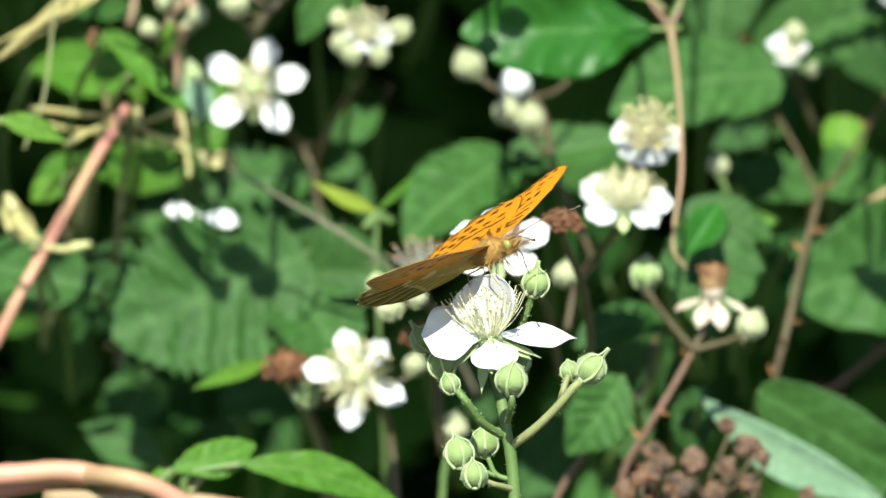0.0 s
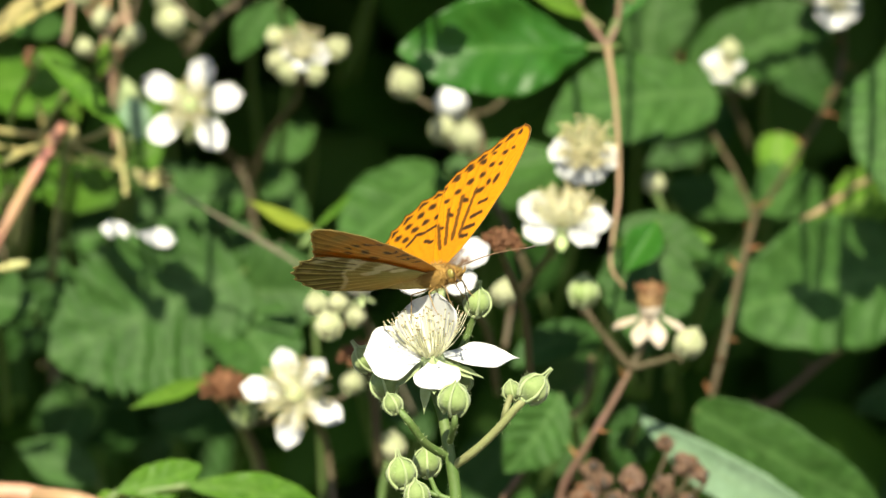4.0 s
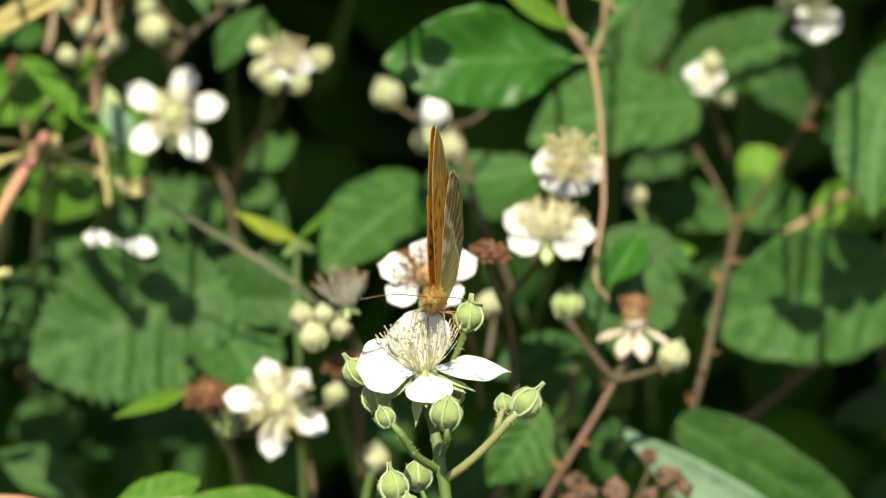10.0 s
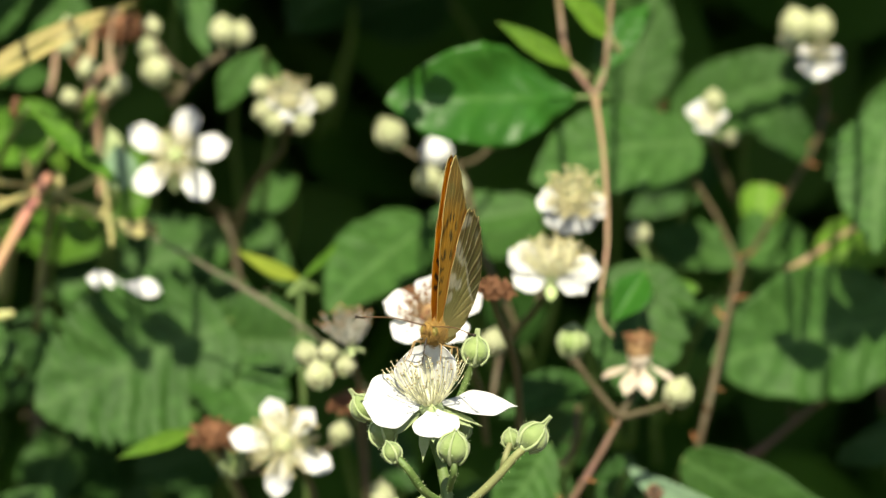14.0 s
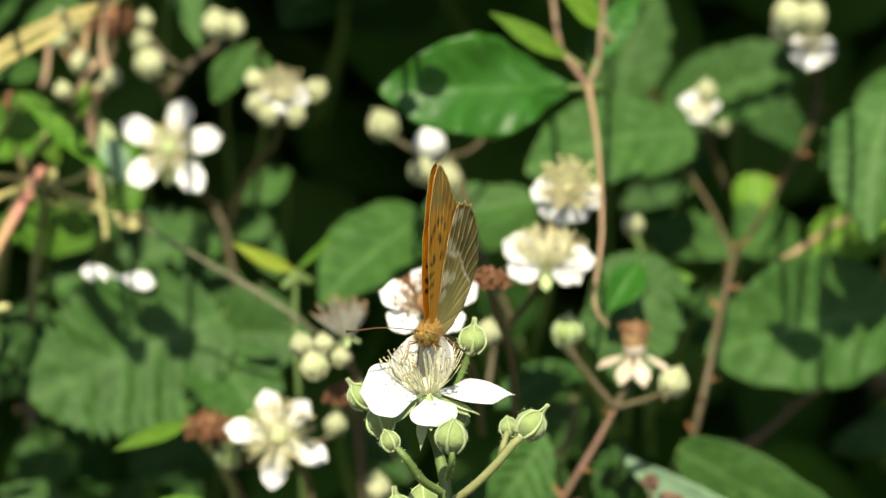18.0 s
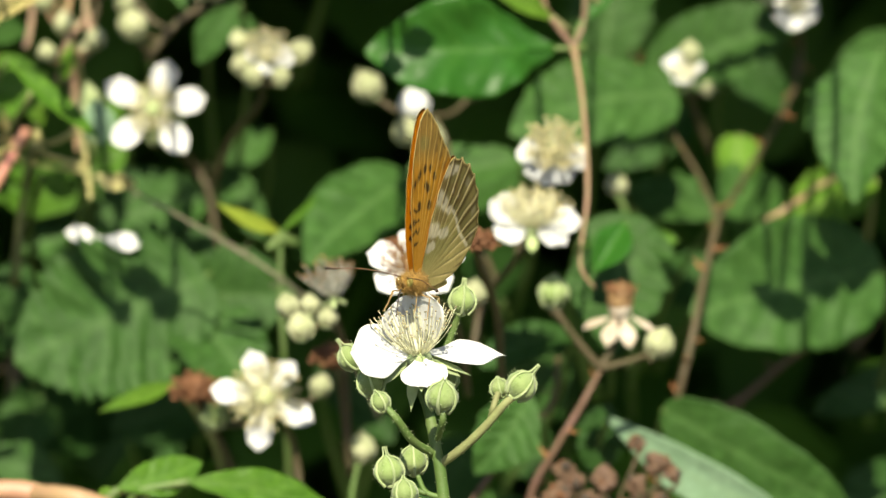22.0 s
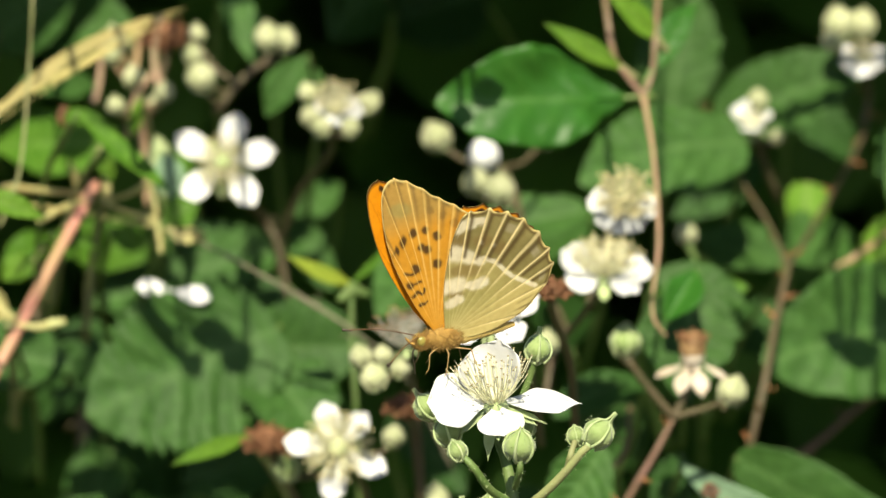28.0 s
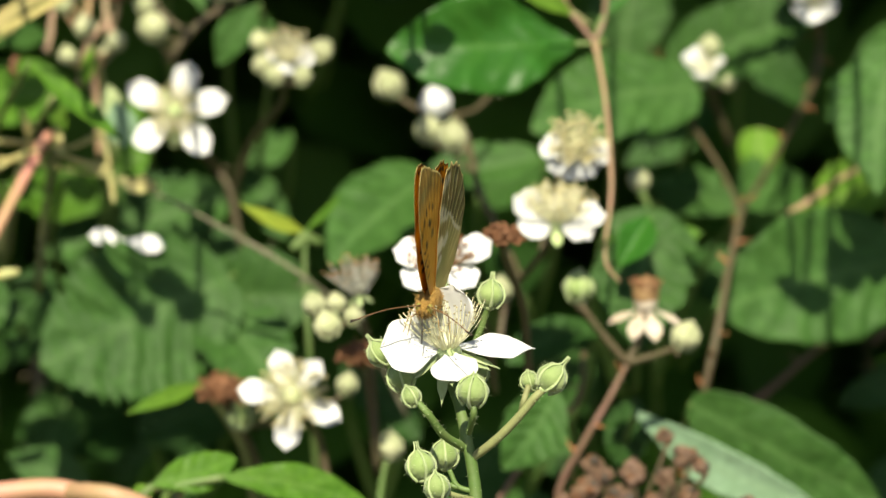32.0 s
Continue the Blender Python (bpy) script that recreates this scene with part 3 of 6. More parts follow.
# ---- the flowering spray on which the butterfly sits ----
def near_spray():
    root = at(7.8, -67.5, 0)
    ob = thing("bramble_spray", root, "green bramble spray with one open white flower and round buds", "flower spray")
    stalk_part(ob, to_ground(root, 0.02), 0.0016, 0.003, STEM, "stem")
    top = at(5.0, -46.7, 0)
    stalk_part(ob, [root, at(7.0, -58.1, 0), at(5.5, -49.4, 0), at(3.7, -40.7, 5), at(1.4, -34.0, 6), at(1.3, -29.2, 3)], 0.0016, 0.0011, STEM, "stem", 60)
    stalk_part(ob, [at(6.7, -54.1, 0), at(12.0, -50.3, -5), at(17.5, -45.0, -9), at(21.9, -39.9, -12), at(24.8, -37.2, -12)], 0.0011, 0.0009, STEM_PALE, "side_stem", 90)
    stalk_part(ob, [at(18.5, -43.6, -7), at(19.2, -40.7, -9), at(20.3, -37.3, -7)], 0.0009, 0.0007, STEM_PALE, "side_stem", 20)
    stalk_part(ob, [at(5.0, -51.7, 0), at(0.0, -48.5, -7), at(-3.5, -43.7, -12), at(-6.2, -40.7, -12)], 0.0011, 0.0008, STEM, "side_stem", 80)
    stalk_part(ob, [at(-2.2, -45.7, -9), at(-5.9, -40.7, 0), at(-8.9, -36.7, 2)], 0.0007, 0.0007, STEM, "side_stem", 15)
    stalk_part(ob, [at(-4.5, -42.7, 0), at(-9.0, -36.7, 12), at(-13.4, -30.7, 12)], 0.0007, 0.0007, STEM, "side_stem", 15)
    stalk_part(ob, [at(6.0, -48.1, -7), at(7.1, -44.1, -14), at(7.1, -40.7, -14)], 0.0008, 0.0008, STEM, "side_stem", 40)
    stalk_part(ob, [at(4.5, -40.7, 5), at(6.2, -31.4, 19), at(9.6, -23.3, 19), at(11.3, -18.0, 17)], 0.0009, 0.0008, STEM, "side_stem", 60)
    stalk_part(ob, [at(7.6, -64.3, 0), at(3.3, -63.2, -5), at(0.4, -62.1, -7)], 0.0008, 0.0006, STEM_PALE, "side_stem", 20)
    stalk_part(ob, [at(7.5, -62.1, 0), at(3.3, -60.8, 0), at(1.3, -56.8, 0)], 0.0007, 0.0006, STEM, "side_stem")
    stalk_part(ob, [at(3.3, -61.1, 0), at(-0.8, -59.5, 0), at(-4.5, -57.1, 0)], 0.0007, 0.0006, STEM, "side_stem")
    up, right = UP, RIGHT
    for place, axis, size, beak in (
            (at(25.8, -35.5, -12), up * 0.75 + right * 0.65, 0.0075, 0.9),
            (at(20.6, -36.1, -5), up - right * 0.2, 0.0048, 0.2),
            (at(12.0, -15.3, 17), up + right * 0.1, 0.0070, 0.7),
            (at(-9.8, -34.6, 2), up - right * 0.3, 0.0071, 0.2),
            (at(-7.7, -39.4, -12), up - right * 0.45, 0.0050, 0.3),
            (at(-14.4, -28.7, 12), up - right * 0.75, 0.0067, 0.8),
            (at(7.1, -38.2, -14), up + right * 0.1 - AHEAD * 0.3, 0.0078, 0.25),
            (at(8.7, -34.0, 9), up + right * 0.3, 0.0056, 0.2),
            (at(-5.6, -55.7, -5), up - right * 0.2, 0.0075, 0.7),
            (at(0.3, -53.2, 7), up - right * 0.05, 0.0072, 0.4),
            (at(-1.8, -60.9, -9), up - right * 0.1, 0.0064, 0.4)):
        bud_parts(ob, place, axis, size, beak=beak, hairs=90)
    heart_at = at(1.5, -27.8, 0)
    flower_parts(ob, heart_at, Vector((-0.12, -0.1, 1.0)), 0.0161,
                 [(100, 1.0, 12, 0.88, -44), (-82, 1.12, -15, 0.56, 16, 0.9), (-172, 0.66, -36, 0.82, 0), (-38, 1.0, 76, 0.95, 0), (34, 0.86, 64, 0.85, 0)],
                 n_stamens=120, stamen_len=0.0118, spread=0.74, wide=0.78, seed=3, cup=0.45, thick=0.00012, head=0.0003, anther=ANTHER_DARK)
    # two long sepals turned down below the petals
    for turn, length, lift in ((150, 0.0105, -70), (-100, 0.0095, -30)):
        bm = bmesh.new()
        petal_mesh(bm, length, 0.0030, 0.4, 0.5, turn, tip=0.9)
        bm.transform(ob.matrix_basis.inverted() @ up_frame(heart_at, Vector((-0.12, -0.1, 1.0))) @ Matrix.Rotation(radians(turn), 4, "Z") @ Matrix.Translation((0, 0.002, -0.001)) @ Matrix.Rotation(radians(lift), 4, "X"))
        part("sepal", bm, SEPAL, ob)
    return ob


near_spray()


# ---- flowers and buds further back ----
def open_flower(place, axis, radius, petals, stem, label, n=60, stamen_len=0.007, spread=1.1, mat=PETAL, stem_mat=STEM_BROWN, buds=(), r=0.0011, **more):
    ob = thing("bramble_flower", place, label, "flower", "bramble flowers")
    flower_parts(ob, place, axis, radius, petals, n_stamens=n, stamen_len=stamen_len, spread=spread, mat=mat, **more)
    stalk_part(ob, [Vector(place) - Vector(axis).normalized() * radius * 0.1, *stem], r * 0.8, r, stem_mat)
    for b, size, tilt, bm_ in buds:
        bud_parts(ob, b, UP + RIGHT * tilt, size, bm_, 0.2, True)
        stalk_part(ob, [Vector(b) - (UP + RIGHT * tilt).normalized() * size * 0.45, stem[0]], r * 0.6, r * 0.7, stem_mat)
    return ob


open_flower(at(-59.4, 30.3, 331), -AHEAD + UP * 0.15, 0.0163, [(-19, 0.9, 12), (-77, 0.95, 8), (-143, 0.95, 5), (133, 0.95, 5), (60, 0.95, 10)],
            [at(-56.0, 23.5, 367), at(-50.0, 17.5, 386), at(-46.2, 11.5, 386), at(-44.3, 0.8, 386), at(-40.4, -21.9, 386)], "white five-petalled bramble flower with fading brown stamens",
            90, 0.0062, 1.1, stamen_mat=STAMEN, anther=ANTHER, wide=0.47, seed=21, thick=0.00018, head=0.0005, heart_size=1.1, core=SEPAL)
open_flower(at(-33.5, -37.9, 235), -AHEAD + UP * 0.3, 0.0155, [(18, 0.85, 15), (-42, 0.8, 22), (-118, 0.95, 0), (172, 0.95, -6), (80, 0.95, -4)],
            [at(-29.5, -43.1, 264), at(-26.1, -51.1, 280), at(-24.0, -69.8, 280)], "white bramble flower with a broad tuft of greenish stamens",
            140, 0.0078, 1.2, wide=0.46, seed=31, thick=0.00017, head=0.0005, heart_size=1.5, core=BUD_PALE,
            buds=((at(-45.5, -42.0, 247), 0.0081, -0.3, BUD), (at(-20.2, -35.0, 264), 0.0062, 0.3, BUD_PALE)))
open_flower(at(29.8, 2.6, 222), UP + RIGHT * 0.05 - AHEAD * 0.35, 0.0129, [(80, 1.05, 28, 0.8, -30), (118, 0.85, -12, 0.8, -20), (-82, 1.05, 8, 0.75, 25), (-125, 0.85, -16, 0.75, 10), (10, 0.7, 30)],
            [at(27.8, -2.6, 232), at(24.5, -7.3, 247), at(18.5, -14.7, 264), at(15.9, -26.8, 264)], "white bramble flower with a fan of pale stamens",
            120, 0.0104, 0.95, wide=0.85, seed=41, stem_mat=STEM_BROWN, thick=0.0002, head=0.0005)
open_flower(at(34.8, 19.5, 247), UP * 0.6 - AHEAD, 0.0103, [(75, 1.0, -14), (115, 0.9, -30), (-95, 0.95, -12), (-140, 0.85, -35), (160, 0.85, -38)],
            [at(32.4, 14.8, 264), at(29.1, 6.7, 280), at(26.5, -5.3, 280)], "overblown bramble flower with short white petals and pale stamens",
            130, 0.0090, 0.95, wide=0.8, seed=51, thick=0.0002, head=0.0006)
open_flower(at(-32.7, 42.5, 307), UP * 0.8 - AHEAD * 0.8, 0.0087, [(75, 0.7, 5), (-80, 0.8, 15), (-100, 0.9, 0), (165, 0.6, -20)],
            [at(-33.7, 36.4, 314), at(-34.2, 31.7, 331), at(-40.6, 23.6, 367), at(-45.3, 12.2, 386)], "faded bramble flower with few remaining petals among buds",
            70, 0.0081, 0.85, anther=ANTHER, thick=0.00016, head=0.0004, wide=0.8, seed=61,
            buds=((at(-38.7, 41.1, 307), 0.0055, -0.5, BUD_PALE), (at(-24.7, 44.1, 314), 0.0068, 0.8, BUD_PALE), (at(-36.0, 38.5, 297), 0.0058, -0.2, BUD_PALE),
                  (at(-29.3, 38.2, 297), 0.0055, 0.2, BUD_PALE), (at(-39.1, 46.7, 314), 0.0058, -0.4, BUD_PALE)))
open_flower(at(66.3, 38.2, 378), UP - AHEAD * 0.5, 0.0090, [(90, 0.9, 40), (-90, 0.8, 35), (170, 0.9, 10), (20, 0.9, 60)],
            [at(67.7, 34.2, 386), at(69.3, 29.5, 393), at(73.1, 20.1, 404)], "small half-open white bramble flower", 30, 0.0050, 0.7, wide=0.95, seed=71,
            buds=((at(72.2, 35.4, 386), 0.0044, 0.3, BUD_PALE), (at(68.0, 44.2, 378), 0.0060, 0.0, BUD_PALE)))
open_flower(at(93.0, 53.4, 404), UP - AHEAD * 0.7, 0.0088, [(80, 0.8, 30), (-80, 0.8, 20), (170, 0.9, -10), (120, 0.8, 0), (-130, 0.8, 0)],
            [at(94.0, 49.6, 416), at(94.3, 44.3, 424), at(93.0, 37.6, 424)], "small white bramble flower crowded by buds", 50, 0.0051, 0.9, wide=0.9, seed=81,
            buds=((at(87.6, 62.3, 404), 0.0095, -0.3, BUD_PALE), (at(92.9, 62.0, 408), 0.0085, 0.2, BUD_PALE), (at(85.6, 57.9, 397), 0.0061, -0.4, BUD_PALE)))
open_flower(at(1.5, -7.2, 128), UP * 0.7 - AHEAD * 0.7, 0.0134, [(75, 0.95, 10), (-70, 1.05, 10), (125, 0.85, -10), (-130, 0.8, -10), (0, 0.8, 30)],
            [at(4.6, -13.2, 156), at(11.9, -21.3, 201), at(14.7, -37.4, 232)], "withering white bramble flower with brown stamens", 70, 0.0067, 1.0, stamen_mat=DRIED, anther=BROWN, wide=0.72, seed=91, thick=0.0002, head=0.0005, heart_size=1.6, core=DRIED)

open_flower(at(-17.5, -14.1, 201), UP - AHEAD * 0.3 - RIGHT * 0.15, 0.0061, [(60, 0.5, 30), (-60, 0.5, 30)],
            [at(-17.3, -17.5, 216), at(-14.8, -28.2, 232), at(-13.4, -56.3, 247)], "bare bramble flower head with a tuft of stamens and buds", 55, 0.0105, 0.8, stamen_mat=PETAL_GREY, anther=DRIED, wide=0.6, seed=95, thick=0.00014, head=0.0004,
            buds=((at(-28.0, -16.2, 201), 0.0064, -0.3, BUD_PALE), (at(-22.9, -15.9, 201), 0.0055, -0.1, BUD_PALE), (at(-25.3, -21.2, 192), 0.0075, -0.2, BUD_PALE),
                  (at(-18.9, -19.1, 201), 0.0055, 0.1, BUD_PALE)))


def bud_spray(label, stem, r, mat, buds, name="bud_spray", bud_mat=BUD_PALE):
    """Buds (place, size, tilt) on short stalks from the nearest point of a stem."""
    ob = thing(name, stem[0], label, "buds")
    stalk_part(ob, stem, r, r * 0.8, mat, "stem", 20)
    line = smooth_line(stem, 8)
    for b in buds:
        place, size, tilt = b[:3]
        axis = (UP + RIGHT * tilt - AHEAD * 0.2).normalized()
        bud_parts(ob, place, axis, size, b[3] if len(b) > 3 else bud_mat, 0.25)
        foot = Vector(place) - axis * size * 0.45
        near = min(line, key=lambda p: (p - foot).length + max(0.0, (p - foot).z) * 3)
        stalk_part(ob, [foot, foot.lerp(near, 0.5) + UP * -0.002, near], r * 0.55, r * 0.6, mat)
    return ob


bud_spray("pale bramble buds on a forked stalk", [at(6.8, 28.6, 338), at(9.6, 22.6, 331), at(12.3, 10.6, 314), at(18.4, -2.8, 314), at(21.8, -10.7, 297)], 0.0012, STEM_BROWN,
          [(at(-8.6, 36.1, 338), 0.0089, -0.6), (at(2.2, 31.5, 331), 0.0092, -0.1, PETAL), (at(17.6, 36.6, 349), 0.0082, 0.5), (at(0.6, 25.2, 324), 0.0079, -0.2),
           (at(6.2, 23.3, 314), 0.0089, 0.0), (at(15.9, -13.3, 232), 0.0071, 0.2)])
bud_spray("cluster of pale buds and pink bracts", [at(-60.8, 42.3, 349), at(-55.5, 49.0, 349), at(-50.2, 53.7, 349)], 0.0013, STEM_BROWN,
          [(at(-48.2, 60.0, 349), 0.0082, -0.1), (at(-44.6, 59.2, 356), 0.0076, 0.4), (at(-64.2, 50.7, 342), 0.0089, -0.3), (at(-66.2, 55.9, 342), 0.0063, -0.1), (at(-65.2, 61.0, 349), 0.0056, 0.0)])
bud_spray("cluster of pale honeysuckle buds on pinkish stalks", [at(-76.7, 19.4, 349), at(-78.2, 36.8, 349), at(-79.6, 50.2, 349), at(-78.3, 63.5, 367)], 0.0013, STEM_PINK,
          [(at(-84.3, 59.8, 349), 0.0082, -0.3), (at(-85.6, 56.2, 342), 0.0059, -0.4), (at(-80.2, 50.9, 342), 0.0066, -0.1), (at(-73.1, 47.3, 331), 0.0059, 0.2), (at(-84.5, 44.2, 331), 0.0053, -0.3), (at(-75.5, 44.9, 349), 0.0049, 0.2)])
bud_spray("round green bramble bud on a brown stalk", [at(46.1, -31.2, 238), at(40.0, -23.9, 235), at(36.2, -18.6, 232), at(35.1, -15.9, 232)], 0.0011, STEM_BROWN, [(at(34.7, -13.0, 232), 0.0086, 0.1, BUD)])
bud_spray("pale bramble bud on a prickly brown stalk", [at(46.1, -31.2, 238), at(53.4, -29.2, 235), at(58.1, -27.6, 232)], 0.001, STEM_BROWN, [(at(59.9, -25.0, 232), 0.0080, 0.5)])
bud_spray("pale bramble buds low in the hedge", [at(-13.3, -69.7, 247), at(-12.7, -60.3, 247), at(-11.4, -53.6, 247)], 0.001, STEM, [(at(-10.7, -50.0, 247), 0.0081, 0.1)])
bud_spray("small pale bud on a thin stalk", [at(54.5, 1.4, 349), at(51.8, 8.1, 349), at(50.7, 10.7, 349)], 0.0008, STEM, [(at(50.4, 12.7, 349), 0.0063, 0.0)])


def spent_head(place, size, stem, label, white=True):
    ob = thing("spent_flower", place, label, "flower")
    m = ob.matrix_basis.inverted() @ up_frame(place, UP - AHEAD * 0.3)
    bm = bmesh.new()
    ball(bm, m @ Matrix.Translation((0, 0, size * (0.12 if white else 0.0))) @ sized(size * 0.38, size * 0.38, size * 0.45), 14, 10)
    for v in bm.verts:
        v.co *= 1 + 0.25 * noise.noise(v.co * 900)
    head = part("fruit_head", bm, DRIED if white else BROWN, ob, "brown shrivelled fruit head")
    stamens(head, m @ Matrix.Translation((0, 0, -size * 0.1)), 45 if white else 90, size * (0.62 if white else 0.58), 0.4 if white else 1.7, thick=0.0003, mat=DRIED if white else BROWN, anther=BROWN, seed=int(size * 1e6), base=size * (0.2 if white else 0.3), head=0.0006)
    if white:
        bm = bmesh.new()
        ball(bm, m @ Matrix.Translation((0, 0, -size * 0.08)) @ sized(size * 0.36, size * 0.36, size * 0.40), 14, 8)
        part("cup", bm, SEPAL_WHITE, head, "cream withered cup")
        for turn, lift in ((112, -20), (150, -55), (-160, -60), (-100, -35), (0, -40)):
            pm = m @ Matrix.Rotation(radians(turn), 4, "Z") @ Matrix.Translation((0, size * 0.3, -size * 0.35)) @ Matrix.Rotation(radians(lift), 4, "X")
            bm = bmesh.new()
            petal_mesh(bm, size * 0.85, size * 0.5, 0.3, 0.6, turn, tip=0.5)
            bm.transform(pm)
            part("sepal", bm, SEPAL_WHITE, head)
    stalk_part(ob, [Vector(place) - UP * size * 0.35, *stem], 0.0009, 0.0011, STEM_BROWN)
    return ob


spent_head(at(50.7, -15.6, 238), 0.0096, [at(49.6, -23.9, 238), at(46.1, -31.2, 238)], "brown spent bramble flower with pale turned-back sepals")
spent_head(at(-49.9, -35.9, 241), 0.0090, [at(-47.6, -41.8, 247), at(-41.5, -53.8, 264), at(-38.7, -69.9, 280)], "brown shrivelled bramble flower head", False)
spent_head(at(-17.2, -28.2, 216), 0.0077, [at(-15.5, -34.9, 232), at(-13.4, -56.3, 247)], "brown shrivelled bramble flower head", False)
spent_head(at(16.2, -1.1, 142), 0.0064, [at(17.0, -6.5, 156), at(21.3, -18.6, 186), at(22.7, -37.3, 216)], "withered reddish-brown bramble flower head", False)
spent_head(at(-2.6, -3.2, 145), 0.0059, [at(-0.8, -7.9, 156), at(4.6, -13.3, 171)], "withered brown bramble flower head", False)
spent_head(at(-72.3, 60.3, 349), 0.0102, [at(-72.9, 52.9, 349), at(-76.9, 42.2, 349)], "brown shrivelled bramble flower head", False)


def fallen_petal(place, size, turn):
    ob = thing("fallen_petal", up_frame(place, -AHEAD + UP * 0.5, radians(turn)), "white bramble petal lying on a green leaf", "petal", "fallen petals")
    bm = bmesh.new()
    petal_mesh(bm, size * 1.2, size * 0.58, 0.4, 1.0, turn)
    part("blade", bm, PETAL, ob)


fallen_petal(at(-71.8, -0.0, 314), 0.0087, 80)
fallen_petal(at(-71.5, -0.0, 314), 0.0094, -102)


def berries():
    ob = thing("dry_berry_cluster", at(46.8, -62.2, 216), "cluster of dry brown bramble fruits on short stalks", "fruit")
    inv = ob.matrix_basis.inverted()
    rnd = random.Random(5)
    bm = bmesh.new()
    ball(bm, sized(1.0, 0.9, 1.1), 7, 5)
    seed_mesh = bpy.data.meshes.new("drupelet")
    bm.to_mesh(seed_mesh)
    bm.free()
    tones = []
    for tone in (BERRY, BROWN, BERRY, STEM_RED, DARK):
        tones.append(seed_mesh.copy())
        tones[-1].materials.append(tone)
        tones[-1].shade_smooth()
    stalk_part(ob, [at(47.1, -95.7, 247), at(46.6, -75.6, 232), at(47.5, -62.2, 216)], 0.002, 0.0015, STEM_BROWN, "stem")
    for x, y, s in ((1290, 750, 34), (1325, 785, 52), (1235, 812, 58), (1290, 820, 44), (1160, 800, 50), (1145, 838, 56), (1205, 858, 60), (1265, 870, 50), (1300, 860, 46),
                    (1110, 868, 44), (1165, 885, 50), (1240, 900, 52), (1330, 850, 40), (1180, 815, 40), (1350, 800, 36), (1430, 868, 34)):
        c = at(-118.0, 51.3, 216)
        c = c + (RIGHT * x - UP * y) * 1.144 / 7475 + AHEAD * rnd.uniform(-0.012, 0.012)
        r = s * 1.144 / 7475 / 2
        bm = bmesh.new()
        ball(bm, inv @ Matrix.Translation(c) @ sized(r * 0.7, r * 0.7, r * 0.75), 10, 7)
        f = part("berry", bm, BERRY, ob)
        for k in range(18):
            d = Vector([rnd.gauss(0, 1) for _ in range(3)]).normalized()
            grain = new("drupelet", rnd.choice(tones))
            grain.parent = f
            grain.matrix_basis = inv @ Matrix.Translation(c + d * r * 0.66) @ Matrix.Rotation(rnd.uniform(0, 6), 4, "X") @ Matrix.Scale(r * rnd.uniform(0.3, 0.42), 4)
        bm = bmesh.new()
        tube(bm, [inv @ p for p in (c, c - UP * r * 1.5, at(47.0, -68.9, 222))], 0.0006, 0.0006, 5, 4)
        part("stalk", bm, STEM_BROWN, f)


berries()

# ---- canes and twigs ----
cane("hanging_twig", [at(44.5, -12.1, 232), at(41.2, -5.8, 232), at(43.0, 10.9, 241), at(42.0, 30.9, 254), at(39.9, 44.9, 267)], 0.0006 * 0.9, 0.0016 * 0.7, STEM_PINK,
     "pinkish green honeysuckle shoot hanging down", category="twig", swell=((1.0, 0.5),))
cane("honeysuckle_shoot", [at(39.9, 44.9, 267), at(34.9, 51.6, 273), at(32.8, 56.2, 280), at(30.7, 72.3, 297), at(28.5, 93.5, 386)], 0.0011, 0.0012, STEM_PURPLE, "thin reddish honeysuckle shoot with green nodes", category="twig")
cane("honeysuckle_shoot", [at(39.9, 44.9, 267), at(42.2, 51.0, 270), at(43.0, 60.3, 273), at(44.1, 75.0, 297), at(44.6, 96.3, 386)], 0.0011, 0.0012, STEM_PURPLE, "thin reddish honeysuckle shoot with green nodes", category="twig")
cane("bramble_cane", [at(74.5, 4.9, 331), at(71.3, -7.8, 314), at(68.0, -23.9, 297), at(64.4, -39.3, 297), *to_ground(at(60.2, -62.7, 314), -0.05)], 0.0013, 0.0022, STEM_BROWN, "thorny olive-brown bramble cane", 22, prickle_mat=PRICKLE)
cane("bramble_cane", [at(74.5, 3.9, 331), at(69.8, 14.8, 349), at(63.0, 26.2, 367), at(57.6, 37.5, 386), at(54.2, 44.1, 424)], 0.0010, 0.0006, STEM_BROWN, "thin dark bramble side shoot", 6, prickle_mat=PRICKLE)
cane("bramble_cane", [at(74.5, 4.5, 331), at(81.1, 14.9, 367), at(89.1, 28.2, 404), at(93.7, 38.3, 424), at(94.0, 48.3, 424), at(94.5, 56.3, 424)], 0.0010, 0.0010, STEM_BROWN, "dark bramble side shoot", 8, prickle_mat=PRICKLE)
cane("bramble_cane", [at(46.1, -31.2, 238), at(41.4, -40.0, 238), at(34.8, -51.0, 241), *to_ground(at(29.5, -61.4, 247), -0.06)], 0.0011, 0.0022, STEM_RED, "reddish bramble stalk with small prickles", 14, prickle_mat=PRICKLE)
cane("bramble_cane", [*to_ground(at(12.7, -69.0, 264), -0.02)[:0:-1], at(12.7, -69.0, 264), at(23.4, -51.6, 264), at(34.5, -39.5, 280), at(36.3, -28.8, 297)], 0.0011, 0.0012, STEM_RED, "olive and reddish bramble stalk", 8)
cane("dead_twig", [at(-65.3, 11.6, 297), at(-59.2, 8.3, 280), at(-49.8, 3.0, 280), at(-36.4, -5.0, 280), at(-27.0, -11.6, 280), at(-16.3, -21.6, 297), at(-5.5, -43.0, 314)], 0.0005, 0.0008, STEM_GREY, "thin grey dead twig with knots", 7, "twig", swell=((0.2, 0.6), (0.45, 0.7)))
